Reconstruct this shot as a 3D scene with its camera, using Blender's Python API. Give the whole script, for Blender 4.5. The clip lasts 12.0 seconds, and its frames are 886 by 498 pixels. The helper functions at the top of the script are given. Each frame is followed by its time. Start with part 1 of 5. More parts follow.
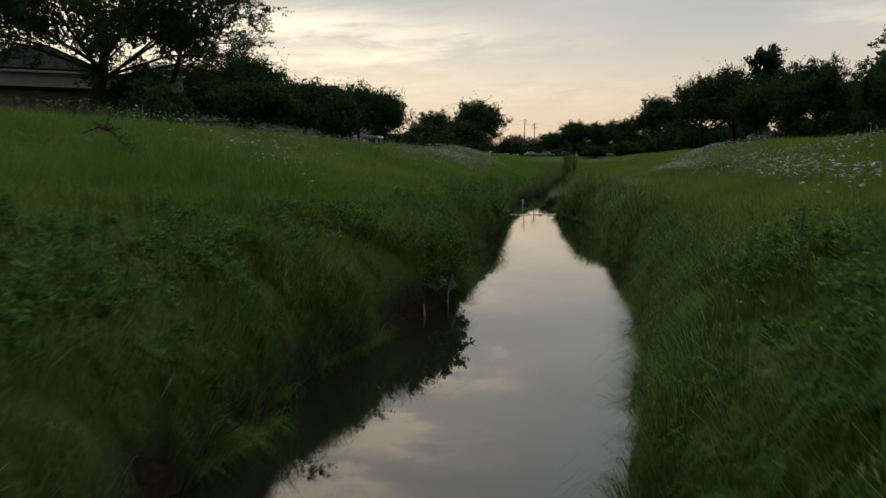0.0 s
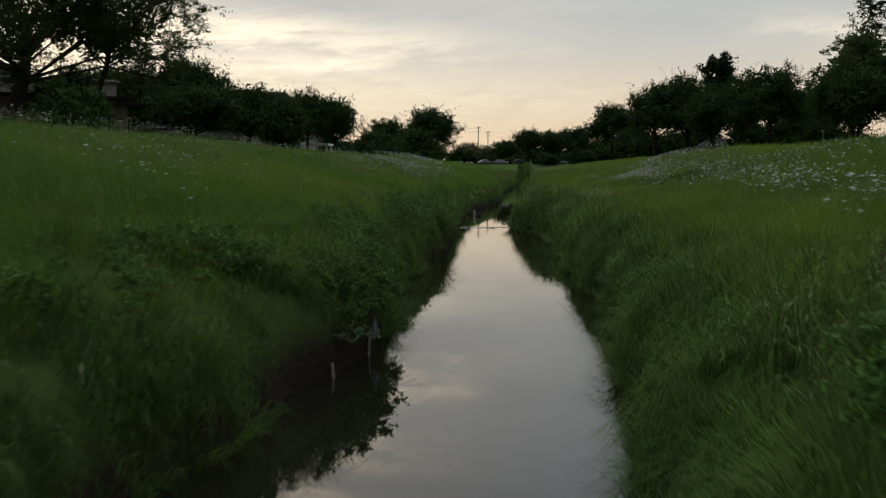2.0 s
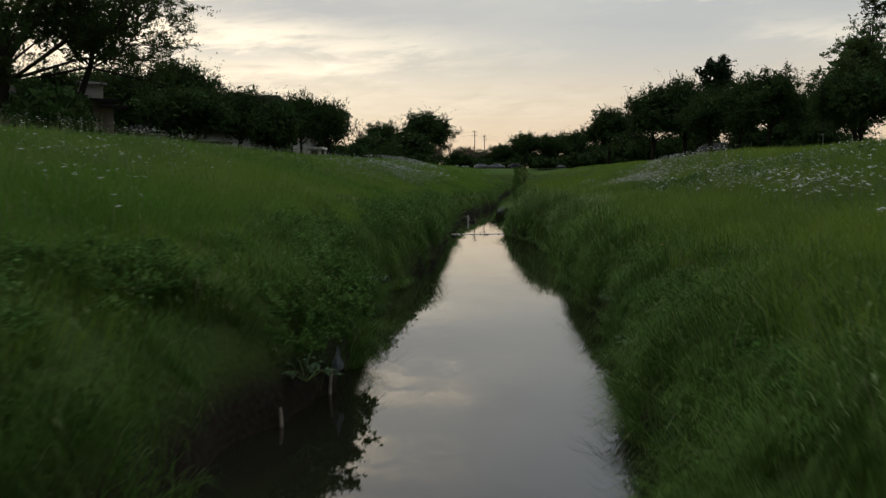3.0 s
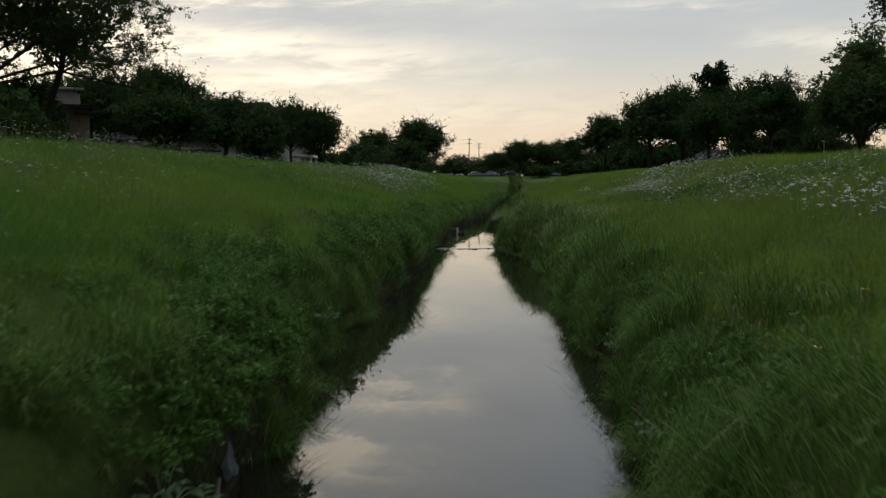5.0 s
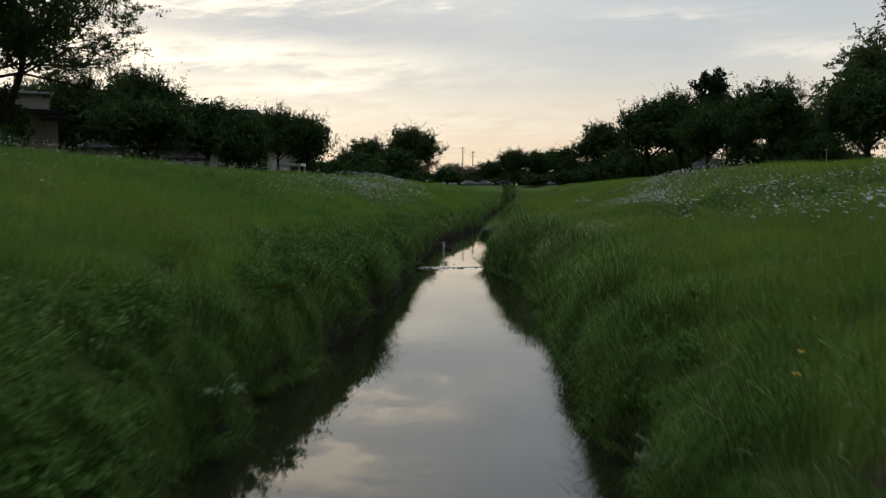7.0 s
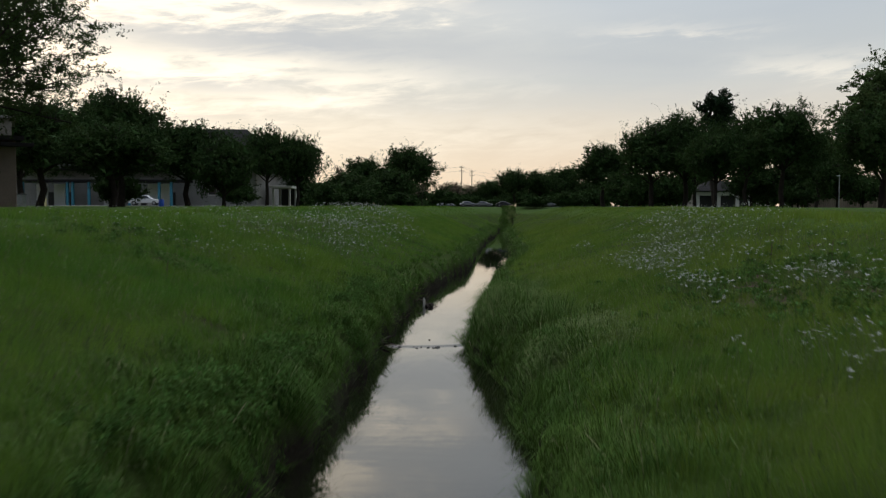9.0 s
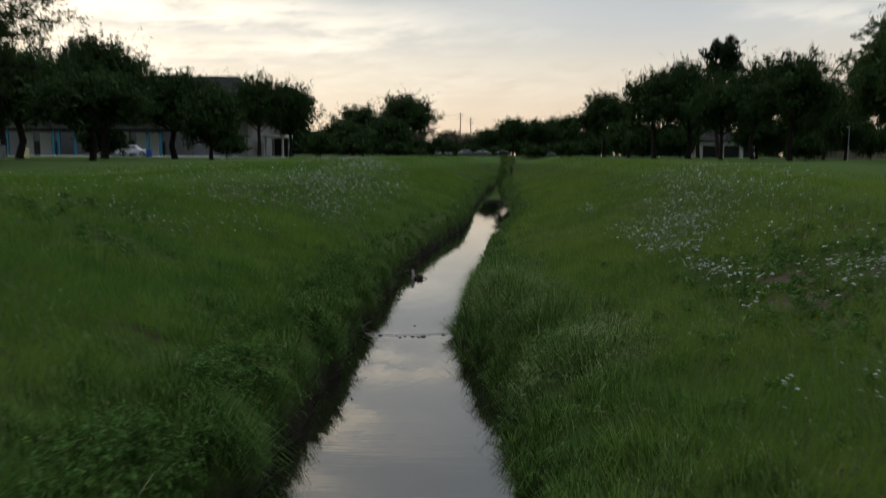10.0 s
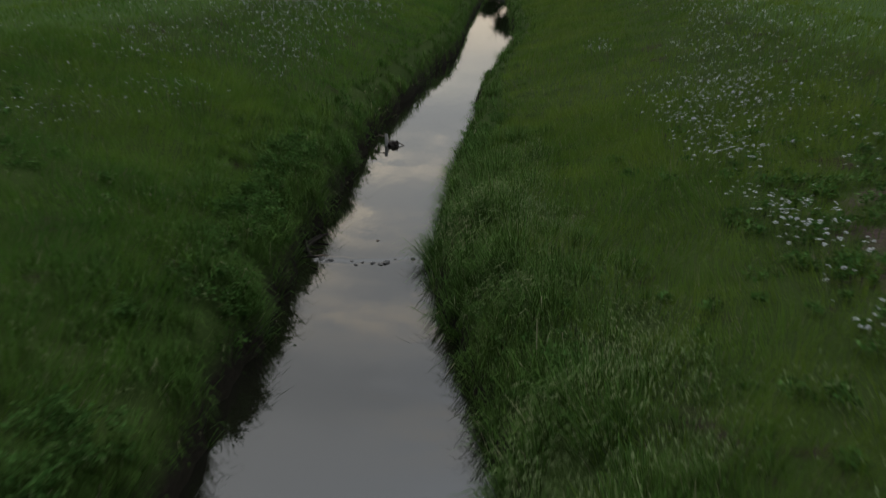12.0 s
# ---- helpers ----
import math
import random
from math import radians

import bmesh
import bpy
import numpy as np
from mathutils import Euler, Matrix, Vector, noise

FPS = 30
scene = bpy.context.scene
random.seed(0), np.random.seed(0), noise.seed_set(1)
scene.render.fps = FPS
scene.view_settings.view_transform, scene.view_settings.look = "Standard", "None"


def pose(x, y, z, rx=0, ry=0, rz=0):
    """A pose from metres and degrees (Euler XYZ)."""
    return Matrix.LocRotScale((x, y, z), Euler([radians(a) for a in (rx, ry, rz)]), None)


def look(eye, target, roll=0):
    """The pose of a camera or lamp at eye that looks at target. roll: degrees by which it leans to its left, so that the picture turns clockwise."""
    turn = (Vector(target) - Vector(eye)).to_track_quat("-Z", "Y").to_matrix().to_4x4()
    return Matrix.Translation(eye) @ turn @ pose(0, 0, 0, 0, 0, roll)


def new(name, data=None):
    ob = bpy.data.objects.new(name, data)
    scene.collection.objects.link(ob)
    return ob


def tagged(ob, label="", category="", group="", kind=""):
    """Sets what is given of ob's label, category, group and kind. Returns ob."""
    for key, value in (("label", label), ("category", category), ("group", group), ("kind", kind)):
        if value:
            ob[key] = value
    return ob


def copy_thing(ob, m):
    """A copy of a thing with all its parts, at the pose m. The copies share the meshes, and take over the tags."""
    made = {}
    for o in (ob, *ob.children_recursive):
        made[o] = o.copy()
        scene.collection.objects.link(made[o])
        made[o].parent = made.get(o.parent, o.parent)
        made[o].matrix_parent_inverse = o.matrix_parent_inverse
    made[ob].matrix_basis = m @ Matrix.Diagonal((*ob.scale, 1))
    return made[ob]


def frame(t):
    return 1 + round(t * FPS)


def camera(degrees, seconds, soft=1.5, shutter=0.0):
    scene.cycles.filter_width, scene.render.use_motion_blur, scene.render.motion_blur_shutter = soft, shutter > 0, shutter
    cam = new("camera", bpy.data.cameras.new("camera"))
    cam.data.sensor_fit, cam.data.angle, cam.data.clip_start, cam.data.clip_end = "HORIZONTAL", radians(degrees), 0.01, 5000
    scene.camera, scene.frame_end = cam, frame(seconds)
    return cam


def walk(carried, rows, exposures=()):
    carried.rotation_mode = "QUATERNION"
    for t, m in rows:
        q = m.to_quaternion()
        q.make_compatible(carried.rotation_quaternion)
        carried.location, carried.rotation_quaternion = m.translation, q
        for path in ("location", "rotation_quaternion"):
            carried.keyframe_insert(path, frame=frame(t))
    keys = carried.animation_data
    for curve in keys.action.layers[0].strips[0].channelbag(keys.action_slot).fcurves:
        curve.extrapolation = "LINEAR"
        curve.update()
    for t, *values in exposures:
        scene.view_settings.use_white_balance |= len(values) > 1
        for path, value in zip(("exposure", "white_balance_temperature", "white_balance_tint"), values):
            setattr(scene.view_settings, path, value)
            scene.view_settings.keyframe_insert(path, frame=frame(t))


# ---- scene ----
cam = camera(55.1, 12.0, soft=1.3, shutter=0.9)
ROWS = [
    (0.0, 0.000, 0.000, 2.590, 6.30, -5.52, -0.06),
    (0.5, 0.003, 0.859, 2.623, 6.00, -5.40, -0.07),
    (1.0, 0.036, 1.792, 2.632, 5.11, -5.26, 0.00),
    (1.5, 0.073, 2.738, 2.638, 3.94, -5.12, 0.06),
    (2.0, 0.124, 3.717, 2.652, 3.25, -4.99, 0.05),
    (2.5, 0.190, 4.706, 2.654, 3.12, -4.85, 0.05),
    (3.0, 0.276, 5.715, 2.650, 3.04, -4.71, 0.05),
    (3.2, 0.315, 6.167, 2.644, 3.08, -4.61, 0.06),
    (4.8, 0.563, 8.753, 2.716, 2.84, -4.17, 0.17),
    (5.0, 0.567, 9.098, 2.731, 2.74, -4.18, 0.15),
    (5.5, 0.623, 10.092, 2.761, 2.66, -4.06, 0.11),
    (6.0, 0.696, 11.178, 2.781, 2.57, -3.90, 0.13),
    (6.5, 0.781, 12.254, 2.780, 2.48, -3.75, 0.14),
    (7.0, 0.872, 13.356, 2.808, 2.38, -3.58, 0.12),
    (7.2, 0.927, 13.878, 2.857, 2.44, -3.39, 0.09),
    (8.8, 1.524, 18.729, 4.243, 2.48, -2.71, -0.13),
    (9.0, 1.542, 19.282, 4.354, 2.44, -2.54, -0.16),
    (9.5, 1.680, 20.893, 4.721, 2.43, -3.36, -0.25),
    (10.0, 1.762, 22.390, 5.094, 2.39, -6.14, -0.33),
    (10.5, 1.860, 23.951, 5.525, 2.36, -9.62, -0.31),
    (11.0, 1.947, 25.532, 5.880, 2.31, -13.08, -0.42),
    (11.5, 2.009, 27.104, 6.258, 2.27, -16.51, -0.56),
    (12.0, 2.086, 28.869, 6.601, 2.30, -19.75, -0.73),
]
EXPOSURES = [(0.0, -0.10, 6800, 10), (4.0, -0.06, 6650, 10), (6.0, 0.06, 6500, 10), (7.2, 0.07, 6480, 10), (10.0, 0.02, 6350, 10), (11.0, 0.12, 6350, 10), (11.5, 0.18, 6400, 10), (12.0, -0.08, 6400, 10)]
walk(cam, [(t, pose(x, y, z, 90 + pitch, roll, yaw)) for t, x, y, z, yaw, pitch, roll in ROWS], exposures=EXPOSURES)

# ---- sky and sun ----
SUN_AZ, SUN_EL = 31.0, 8.0  # degrees to the left of +y, and up


def sky_world():
    world = bpy.data.worlds.new("evening_sky")
    scene.world = world
    world.use_nodes = True
    nt = world.node_tree
    nt.nodes.clear()
    N, L = nt.nodes.new, nt.links.new

    def math_node(op, a, b=None, clamp=False):
        n = N("ShaderNodeMath")
        n.operation, n.use_clamp = op, clamp
        for i, v in enumerate((a, b)):
            if v is None:
                continue
            if isinstance(v, (int, float)):
                n.inputs[i].default_value = v
            else:
                L(v, n.inputs[i])
        return n.outputs[0]

    def mix(fac, a, b, kind="MIX"):
        n = N("ShaderNodeMix")
        n.data_type, n.blend_type = "RGBA", kind
        for sock, v in ((n.inputs[0], fac), (n.inputs[6], a), (n.inputs[7], b)):
            if isinstance(v, (int, float, tuple)):
                sock.default_value = v if isinstance(v, (int, float)) else (*v, 1)
            else:
                L(v, sock)
        return n.outputs[2]

    def ramp(fac, stops):
        n = N("ShaderNodeValToRGB")
        el = n.color_ramp.elements
        while len(el) < len(stops):
            el.new(0.5)
        for e, (p, c) in zip(el, stops):
            e.position, e.color = p, (*c, 1)
        L(fac, n.inputs[0])
        return n.outputs[0]

    coord = N("ShaderNodeTexCoord").outputs["Generated"]
    sep = N("ShaderNodeSeparateXYZ")
    L(coord, sep.inputs[0])
    x, y, z = sep.outputs
    up = math_node("MAXIMUM", z, 0.0)
    # the flat cloud deck, seen in perspective
    depth = math_node("ADD", up, 0.07)
    comb = N("ShaderNodeCombineXYZ")
    L(math_node("DIVIDE", x, depth), comb.inputs[0])
    L(math_node("DIVIDE", y, depth), comb.inputs[1])
    mp = N("ShaderNodeMapping")
    mp.inputs["Rotation"].default_value = (0, 0, radians(24))
    mp.inputs["Scale"].default_value = (0.55, 1.15, 1)
    L(comb.outputs[0], mp.inputs[0])

    def noise_tex(scale, detail, rough, dist, loc):
        m2 = N("ShaderNodeMapping")
        m2.inputs["Location"].default_value = loc
        L(mp.outputs[0], m2.inputs[0])
        n = N("ShaderNodeTexNoise")
        n.inputs["Scale"].default_value, n.inputs["Detail"].default_value = scale, detail
        n.inputs["Roughness"].default_value, n.inputs["Distortion"].default_value = rough, dist
        L(m2.outputs[0], n.inputs["Vector"])
        return n.outputs["Fac"]

    broad = noise_tex(0.55, 4.0, 0.5, 0.4, (3.1, 1.7, 0))
    # degrees to the left of +y, and up
    turn = math_node("MULTIPLY", math_node("ARCTAN2", math_node("MULTIPLY", x, -1.0), y), 57.2958)
    rise = math_node("MULTIPLY", math_node("ARCSINE", z), 57.2958)

    def wisps(wide, tall, detail, rough, slant, loc):
        """Noise drawn out along the horizon: its size in degrees across and up, and how far it slants."""
        c = N("ShaderNodeCombineXYZ")
        L(math_node("DIVIDE", math_node("ADD", turn, math_node("MULTIPLY", rise, slant)), wide), c.inputs[0])
        L(math_node("ADD", math_node("DIVIDE", rise, tall), loc), c.inputs[1])
        n = N("ShaderNodeTexNoise")
        n.inputs["Scale"].default_value, n.inputs["Detail"].default_value = 1.0, detail
        n.inputs["Roughness"].default_value, n.inputs["Distortion"].default_value = rough, 0.35
        L(c.outputs[0], n.inputs["Vector"])
        return n.outputs["Fac"]

    soft_wisp = wisps(9.0, 2.6, 5.0, 0.55, 1.6, 4.3)
    fine_wisp = wisps(4.2, 0.95, 6.0, 0.62, 1.8, 11.0)
    # the edges of the clouds wander
    turn_w = math_node("ADD", turn, math_node("MULTIPLY", math_node("SUBTRACT", soft_wisp, 0.5), 16.0))
    rise_w = math_node("ADD", rise, math_node("MULTIPLY", math_node("SUBTRACT", fine_wisp, 0.5), 3.4))

    def banks(rows):
        """A sum of soft patches: degrees left, degrees up, half width, half height, slant, strength."""
        total = None
        for az0, el0, wa, we, slant, amp in rows:
            up0 = math_node("SUBTRACT", rise_w, el0)
            u = math_node("DIVIDE", math_node("ADD", math_node("SUBTRACT", turn_w, az0), math_node("MULTIPLY", up0, slant)), wa)
            w = math_node("DIVIDE", up0, we)
            g = math_node("EXPONENT", math_node("MULTIPLY", math_node("ADD", math_node("MULTIPLY", u, u), math_node("MULTIPLY", w, w)), -1.0))
            g = math_node("MULTIPLY", g, amp)
            total = g if total is None else math_node("ADD", total, g)
        return total

    # clear evening air behind, and the cloud in front of it
    sky = N("ShaderNodeTexSky")
    sky.sky_type, sky.sun_disc = "NISHITA", False
    sky.sun_elevation, sky.sun_rotation = radians(SUN_EL), radians(-SUN_AZ)
    air = mix(1.0, sky.outputs[0], (0.10, 0.10, 0.10), "MULTIPLY")
    glow_low = ramp(up, [(0.0, (0.84, 0.62, 0.43)), (0.04, (0.86, 0.68, 0.50)), (0.09, (0.80, 0.69, 0.55)), (0.15, (0.66, 0.66, 0.62)), (0.24, (0.58, 0.62, 0.65)), (0.42, (0.68, 0.73, 0.79)), (0.65, (1.32, 1.39, 1.47)), (1.0, (2.05, 2.15, 2.26))])
    high = ramp(up, [(0.06, (0, 0, 0)), (0.17, (1, 1, 1))])
    cloud = mix(math_node("MULTIPLY", ramp(broad, [(0.42, (0, 0, 0)), (0.60, (1, 1, 1))]), math_node("MULTIPLY", high, 0.30)), glow_low, mix(1.0, glow_low, (0.66, 0.73, 0.82), "MULTIPLY"))
    # the side of the sun is brighter: angle to the sun
    az, el = radians(SUN_AZ - 4), radians(SUN_EL + 6)
    dot = N("ShaderNodeVectorMath")
    dot.operation = "DOT_PRODUCT"
    L(coord, dot.inputs[0])
    dot.inputs[1].default_value = (-math.sin(az) * math.cos(el), math.cos(az) * math.cos(el), math.sin(el))
    near = N("ShaderNodeMapRange")
    near.inputs["From Min"].default_value, near.inputs["From Max"].default_value = 0.82, 1.0
    L(dot.outputs["Value"], near.inputs["Value"])
    near_sun = math_node("POWER", near.outputs[0], 1.1)
    cloud = mix(math_node("MULTIPLY", near_sun, 0.42), cloud, (1.02, 0.92, 0.73))
    # grey undersides, then the thin places through which the low sun shines
    grey = banks(((13, 11.1, 11, 1.0, -2, 1.1), (0, 9.8, 8, 0.8, -2, 0.4), (3, 7.0, 7, 0.6, 3, 0.15), (20, 8.0, 7, 0.5, 3, 0.6), (22, 5.6, 6, 0.6, 3, 0.4), (-12, 9.5, 11, 2.6, 0, 0.35), (2, 14.5, 7, 1.2, 3, 0.45), (4, 21, 9, 2.2, 2, 0.45), (9, 29, 10, 2.5, 2, 0.4)))
    cloud = mix(math_node("MULTIPLY", grey, math_node("ADD", fine_wisp, 0.25), clamp=True), cloud, (0.52, 0.54, 0.56))
    lit = banks(((19.5, 13.4, 6, 1.6, 0, 2.6), (9, 13.0, 7, 0.6, 1, 1.2), (18, 9.4, 7, 1.0, 3, 1.2), (9, 8.2, 9, 1.4, 3, 0.95), (20, 6.5, 8, 1.2, 2, 0.5), (30, 8.5, 8, 4.5, 0, 1.6), (14.0, 17.4, 5, 1.2, 2, 3.0), (17.0, 20.6, 5, 1.2, 2, 3.0), (7, 19.0, 4, 0.9, 2, 1.0), (5.0, 14.4, 3.5, 0.9, 0, 1.7),
                 (-23, 9.0, 6, 0.9, -3, 0.5), (-12, 11.6, 5, 0.5, -3, 0.4), (4, 5.2, 14, 1.8, 0, 0.35), (5, 25, 9, 1.8, 2, 0.9), (-6, 33, 10, 2.2, 2, 0.7)))
    wisp = N("ShaderNodeMapRange")
    wisp.inputs["From Min"].default_value, wisp.inputs["From Max"].default_value = 0.36, 0.64
    wisp.inputs["To Min"].default_value, wisp.inputs["To Max"].default_value = 0.10, 1.2
    L(fine_wisp, wisp.inputs["Value"])
    cloud = mix(math_node("MULTIPLY", math_node("MULTIPLY", lit, 0.8), wisp.outputs[0], clamp=True), cloud, (1.26, 1.13, 0.92))
    cloud = mix(math_node("MULTIPLY", grey, math_node("MULTIPLY", soft_wisp, 0.75), clamp=True), cloud, (0.50, 0.53, 0.56))
    # the eastern half, behind, is dimmer and bluer
    east = N("ShaderNodeMapRange")
    east.interpolation_type = "SMOOTHSTEP"
    east.inputs["From Min"].default_value, east.inputs["From Max"].default_value = 0.45, -0.75
    L(y, east.inputs["Value"])
    cloud = mix(east.outputs[0], cloud, mix(1.0, cloud, (0.34, 0.37, 0.42), "MULTIPLY"))
    out = mix(0.06, cloud, air)
    bg = N("ShaderNodeBackground")
    bg.inputs["Strength"].default_value = 1.0
    L(out, bg.inputs[0])
    L(bg.outputs[0], N("ShaderNodeOutputWorld").inputs[0])


sky_world()
sun = new("sun", bpy.data.lights.new("sun", "SUN"))
sun.data.energy, sun.data.angle, sun.data.color = 0.5, radians(14), (1.0, 0.82, 0.58)
sun.matrix_world = look((0, 0, 50), (math.sin(radians(SUN_AZ)) * 50, -math.cos(radians(SUN_AZ)) * 50, 50 - 50 * math.tan(radians(SUN_EL))))

# ---- materials ----


def material(name, colour, rough=0.8, metal=0.0, spec=0.3, grain=None, second=None, big=None, bump=0.0, island=0.0, translucent=0.0, obj_random=0.0, straw=0.0):
    """A principled material whose colour varies at two scales. grain: the small scale; big: the large one; second: the colour it varies to."""
    m = bpy.data.materials.new(name)
    m.use_nodes = True
    nt = m.node_tree
    N, L = nt.nodes.new, nt.links.new
    b = nt.nodes["Principled BSDF"]
    b.inputs["Roughness"].default_value, b.inputs["Metallic"].default_value, b.inputs["Specular IOR Level"].default_value = rough, metal, spec
    pos = N("ShaderNodeNewGeometry")
    col = None
    if grain or big:
        second = second or tuple(c * 0.6 for c in colour)
        facs = []
        for scale, detail in ((grain, 3.0), (big, 2.0)):
            if scale:
                n = N("ShaderNodeTexNoise")
                n.inputs["Scale"].default_value, n.inputs["Detail"].default_value = scale, detail
                L(pos.outputs["Position"], n.inputs["Vector"])
                r = N("ShaderNodeMapRange")
                r.inputs["From Min"].default_value, r.inputs["From Max"].default_value = 0.32, 0.68
                L(n.outputs["Fac"], r.inputs["Value"])
                facs.append(r.outputs[0])
                if bump and scale == grain:
                    bp = N("ShaderNodeBump")
                    bp.inputs["Strength"].default_value, bp.inputs["Distance"].default_value = bump, 0.3 / scale
                    L(n.outputs["Fac"], bp.inputs["Height"])
                    L(bp.outputs[0], b.inputs["Normal"])
        fac = facs[0]
        if len(facs) > 1:
            mm = N("ShaderNodeMath")
            mm.operation = "MULTIPLY_ADD"
            L(facs[0], mm.inputs[0])
            mm.inputs[1].default_value = 0.45
            half = N("ShaderNodeMath")
            half.operation = "MULTIPLY"
            L(facs[1], half.inputs[0])
            half.inputs[1].default_value = 0.55
            L(half.outputs[0], mm.inputs[2])
            fac = mm.outputs[0]
        mx = N("ShaderNodeMix")
        mx.data_type = "RGBA"
        L(fac, mx.inputs[0])
        mx.inputs[6].default_value, mx.inputs[7].default_value = (*colour, 1), (*second, 1)
        col = mx.outputs[2]
    if island or obj_random:
        hsv = N("ShaderNodeHueSaturation")
        if col:
            L(col, hsv.inputs["Color"])
        else:
            hsv.inputs["Color"].default_value = (*colour, 1)
        rnd = pos.outputs["Random Per Island"] if island else N("ShaderNodeObjectInfo").outputs["Random"]
        span = island or obj_random
        r = N("ShaderNodeMapRange")
        r.inputs["To Min"].default_value, r.inputs["To Max"].default_value = 1 - span, 1 + span
        L(rnd, r.inputs["Value"])
        L(r.outputs[0], hsv.inputs["Value"])
        r2 = N("ShaderNodeMapRange")
        r2.inputs["To Min"].default_value, r2.inputs["To Max"].default_value = 0.5 - 0.05 * span, 0.5 + 0.05 * span
        L(rnd, r2.inputs["Value"])
        L(r2.outputs[0], hsv.inputs["Hue"])
        col = hsv.outputs[0]
    if straw:
        step = N("ShaderNodeMapRange")
        step.inputs["From Min"].default_value, step.inputs["From Max"].default_value = 1 - straw, 1 - straw * 0.4
        wn = N("ShaderNodeTexWhiteNoise")
        wn.noise_dimensions = "1D"
        L(pos.outputs["Random Per Island"], wn.inputs["W"])
        L(wn.outputs["Value"], step.inputs["Value"])
        pale = N("ShaderNodeMix")
        pale.data_type = "RGBA"
        L(step.outputs[0], pale.inputs[0])
        L(col, pale.inputs[6])
        pale.inputs[7].default_value = (0.24, 0.22, 0.13, 1)
        col = pale.outputs[2]
    if col:
        L(col, b.inputs["Base Color"])
    else:
        b.inputs["Base Color"].default_value = (*colour, 1)
    if translucent:
        tr = N("ShaderNodeBsdfTranslucent")
        if col:
            L(col, tr.inputs[0])
        else:
            tr.inputs[0].default_value = (*colour, 1)
        ms = N("ShaderNodeMixShader")
        ms.inputs[0].default_value = translucent
        L(b.outputs[0], ms.inputs[1])
        L(tr.outputs[0], ms.inputs[2])
        L(ms.outputs[0], nt.nodes["Material Output"].inputs[0])
    return m


M_GRASS = material("green_meadow_grass", (0.148, 0.228, 0.032), 0.85, spec=0.04, grain=0.8, second=(0.062, 0.150, 0.024), big=0.16, island=0.14, translucent=0.28, straw=0.03)
M_GRASS_DRY = material("olive_meadow_grass", (0.168, 0.230, 0.034), 0.85, spec=0.04, grain=0.8, second=(0.075, 0.152, 0.026), big=0.16, island=0.14, translucent=0.28, straw=0.05)
M_TUFT = material("bank_grass", (0.077, 0.131, 0.024), 0.75, spec=0.05, grain=1.1, second=(0.036, 0.081, 0.015), big=0.3, island=0.22, translucent=0.22, straw=0.03)
M_SEED = material("grass_seed_heads", (0.190, 0.215, 0.095), 0.85, spec=0.04, grain=0.9, second=(0.125, 0.170, 0.066), island=0.2, translucent=0.3)
M_LEAF = material("oak_leaves", (0.038, 0.066, 0.019), 0.8, spec=0.04, island=0.4, translucent=0.16, grain=0.6, second=(0.021, 0.040, 0.013))
M_LEAF_LIGHT = material("elm_leaves", (0.032, 0.052, 0.013), 0.75, spec=0.06, island=0.4, translucent=0.4, grain=0.6, second=(0.026, 0.042, 0.012))
M_GUM = material("gum_leaves", (0.075, 0.115, 0.038), 0.75, spec=0.06, island=0.4, translucent=0.3, grain=0.6, second=(0.050, 0.082, 0.028))
M_WILLOW = material("willow_leaves", (0.19, 0.22, 0.085), 0.75, spec=0.06, island=0.3, translucent=0.4, grain=0.9, second=(0.13, 0.165, 0.06))
M_BARK = material("bark", (0.034, 0.028, 0.023), 0.95, spec=0.05, grain=9.0, second=(0.017, 0.014, 0.012), big=1.5, bump=0.6)
M_WEED = material("weed_leaves", (0.082, 0.150, 0.033), 0.7, spec=0.06, grain=3.0, second=(0.048, 0.100, 0.021), island=0.35, translucent=0.25)
M_WHITE_FLOWER = material("white_petals", (0.42, 0.43, 0.40), 0.85, island=0.3, translucent=0.3)
M_STEM = material("flower_stem", (0.09, 0.13, 0.035), 0.7, island=0.2)
M_WALL = material("painted_wall", (0.27, 0.25, 0.22), 0.85, grain=6.0, big=0.5, second=(0.20, 0.18, 0.155), bump=0.1)
M_ROOF = material("asphalt_shingle", (0.020, 0.019, 0.019), 0.95, spec=0.08, grain=8.0, big=0.7, second=(0.013, 0.012, 0.013), bump=0.3)
M_PALE = material("pale_trim", (0.62, 0.60, 0.56), 0.7, grain=4.0, second=(0.5, 0.48, 0.44))
M_DARK = material("dark_opening", (0.02, 0.02, 0.022), 0.4, spec=0.4)
M_BLUE = material("teal_paint", (0.05, 0.22, 0.32), 0.5, grain=5.0, second=(0.04, 0.16, 0.24))
M_ASPHALT = material("asphalt", (0.06, 0.058, 0.056), 0.9, grain=6.0, big=0.3, second=(0.042, 0.041, 0.04), bump=0.15)
M_SCHOOL = material("pale_render", (0.30, 0.29, 0.28), 0.85, grain=5.0, big=0.4, second=(0.22, 0.21, 0.20), bump=0.1)
M_PAVE = material("concrete_pavement", (0.34, 0.32, 0.30), 0.9, grain=3.0, big=0.2, second=(0.24, 0.23, 0.22), bump=0.1)
M_WOOD = material("weathered_wood", (0.26, 0.21, 0.16), 0.9, grain=12.0, second=(0.14, 0.11, 0.085), bump=0.3)
M_METAL = material("galvanised_metal", (0.38, 0.39, 0.40), 0.5, metal=0.6, grain=5.0, second=(0.28, 0.29, 0.30))
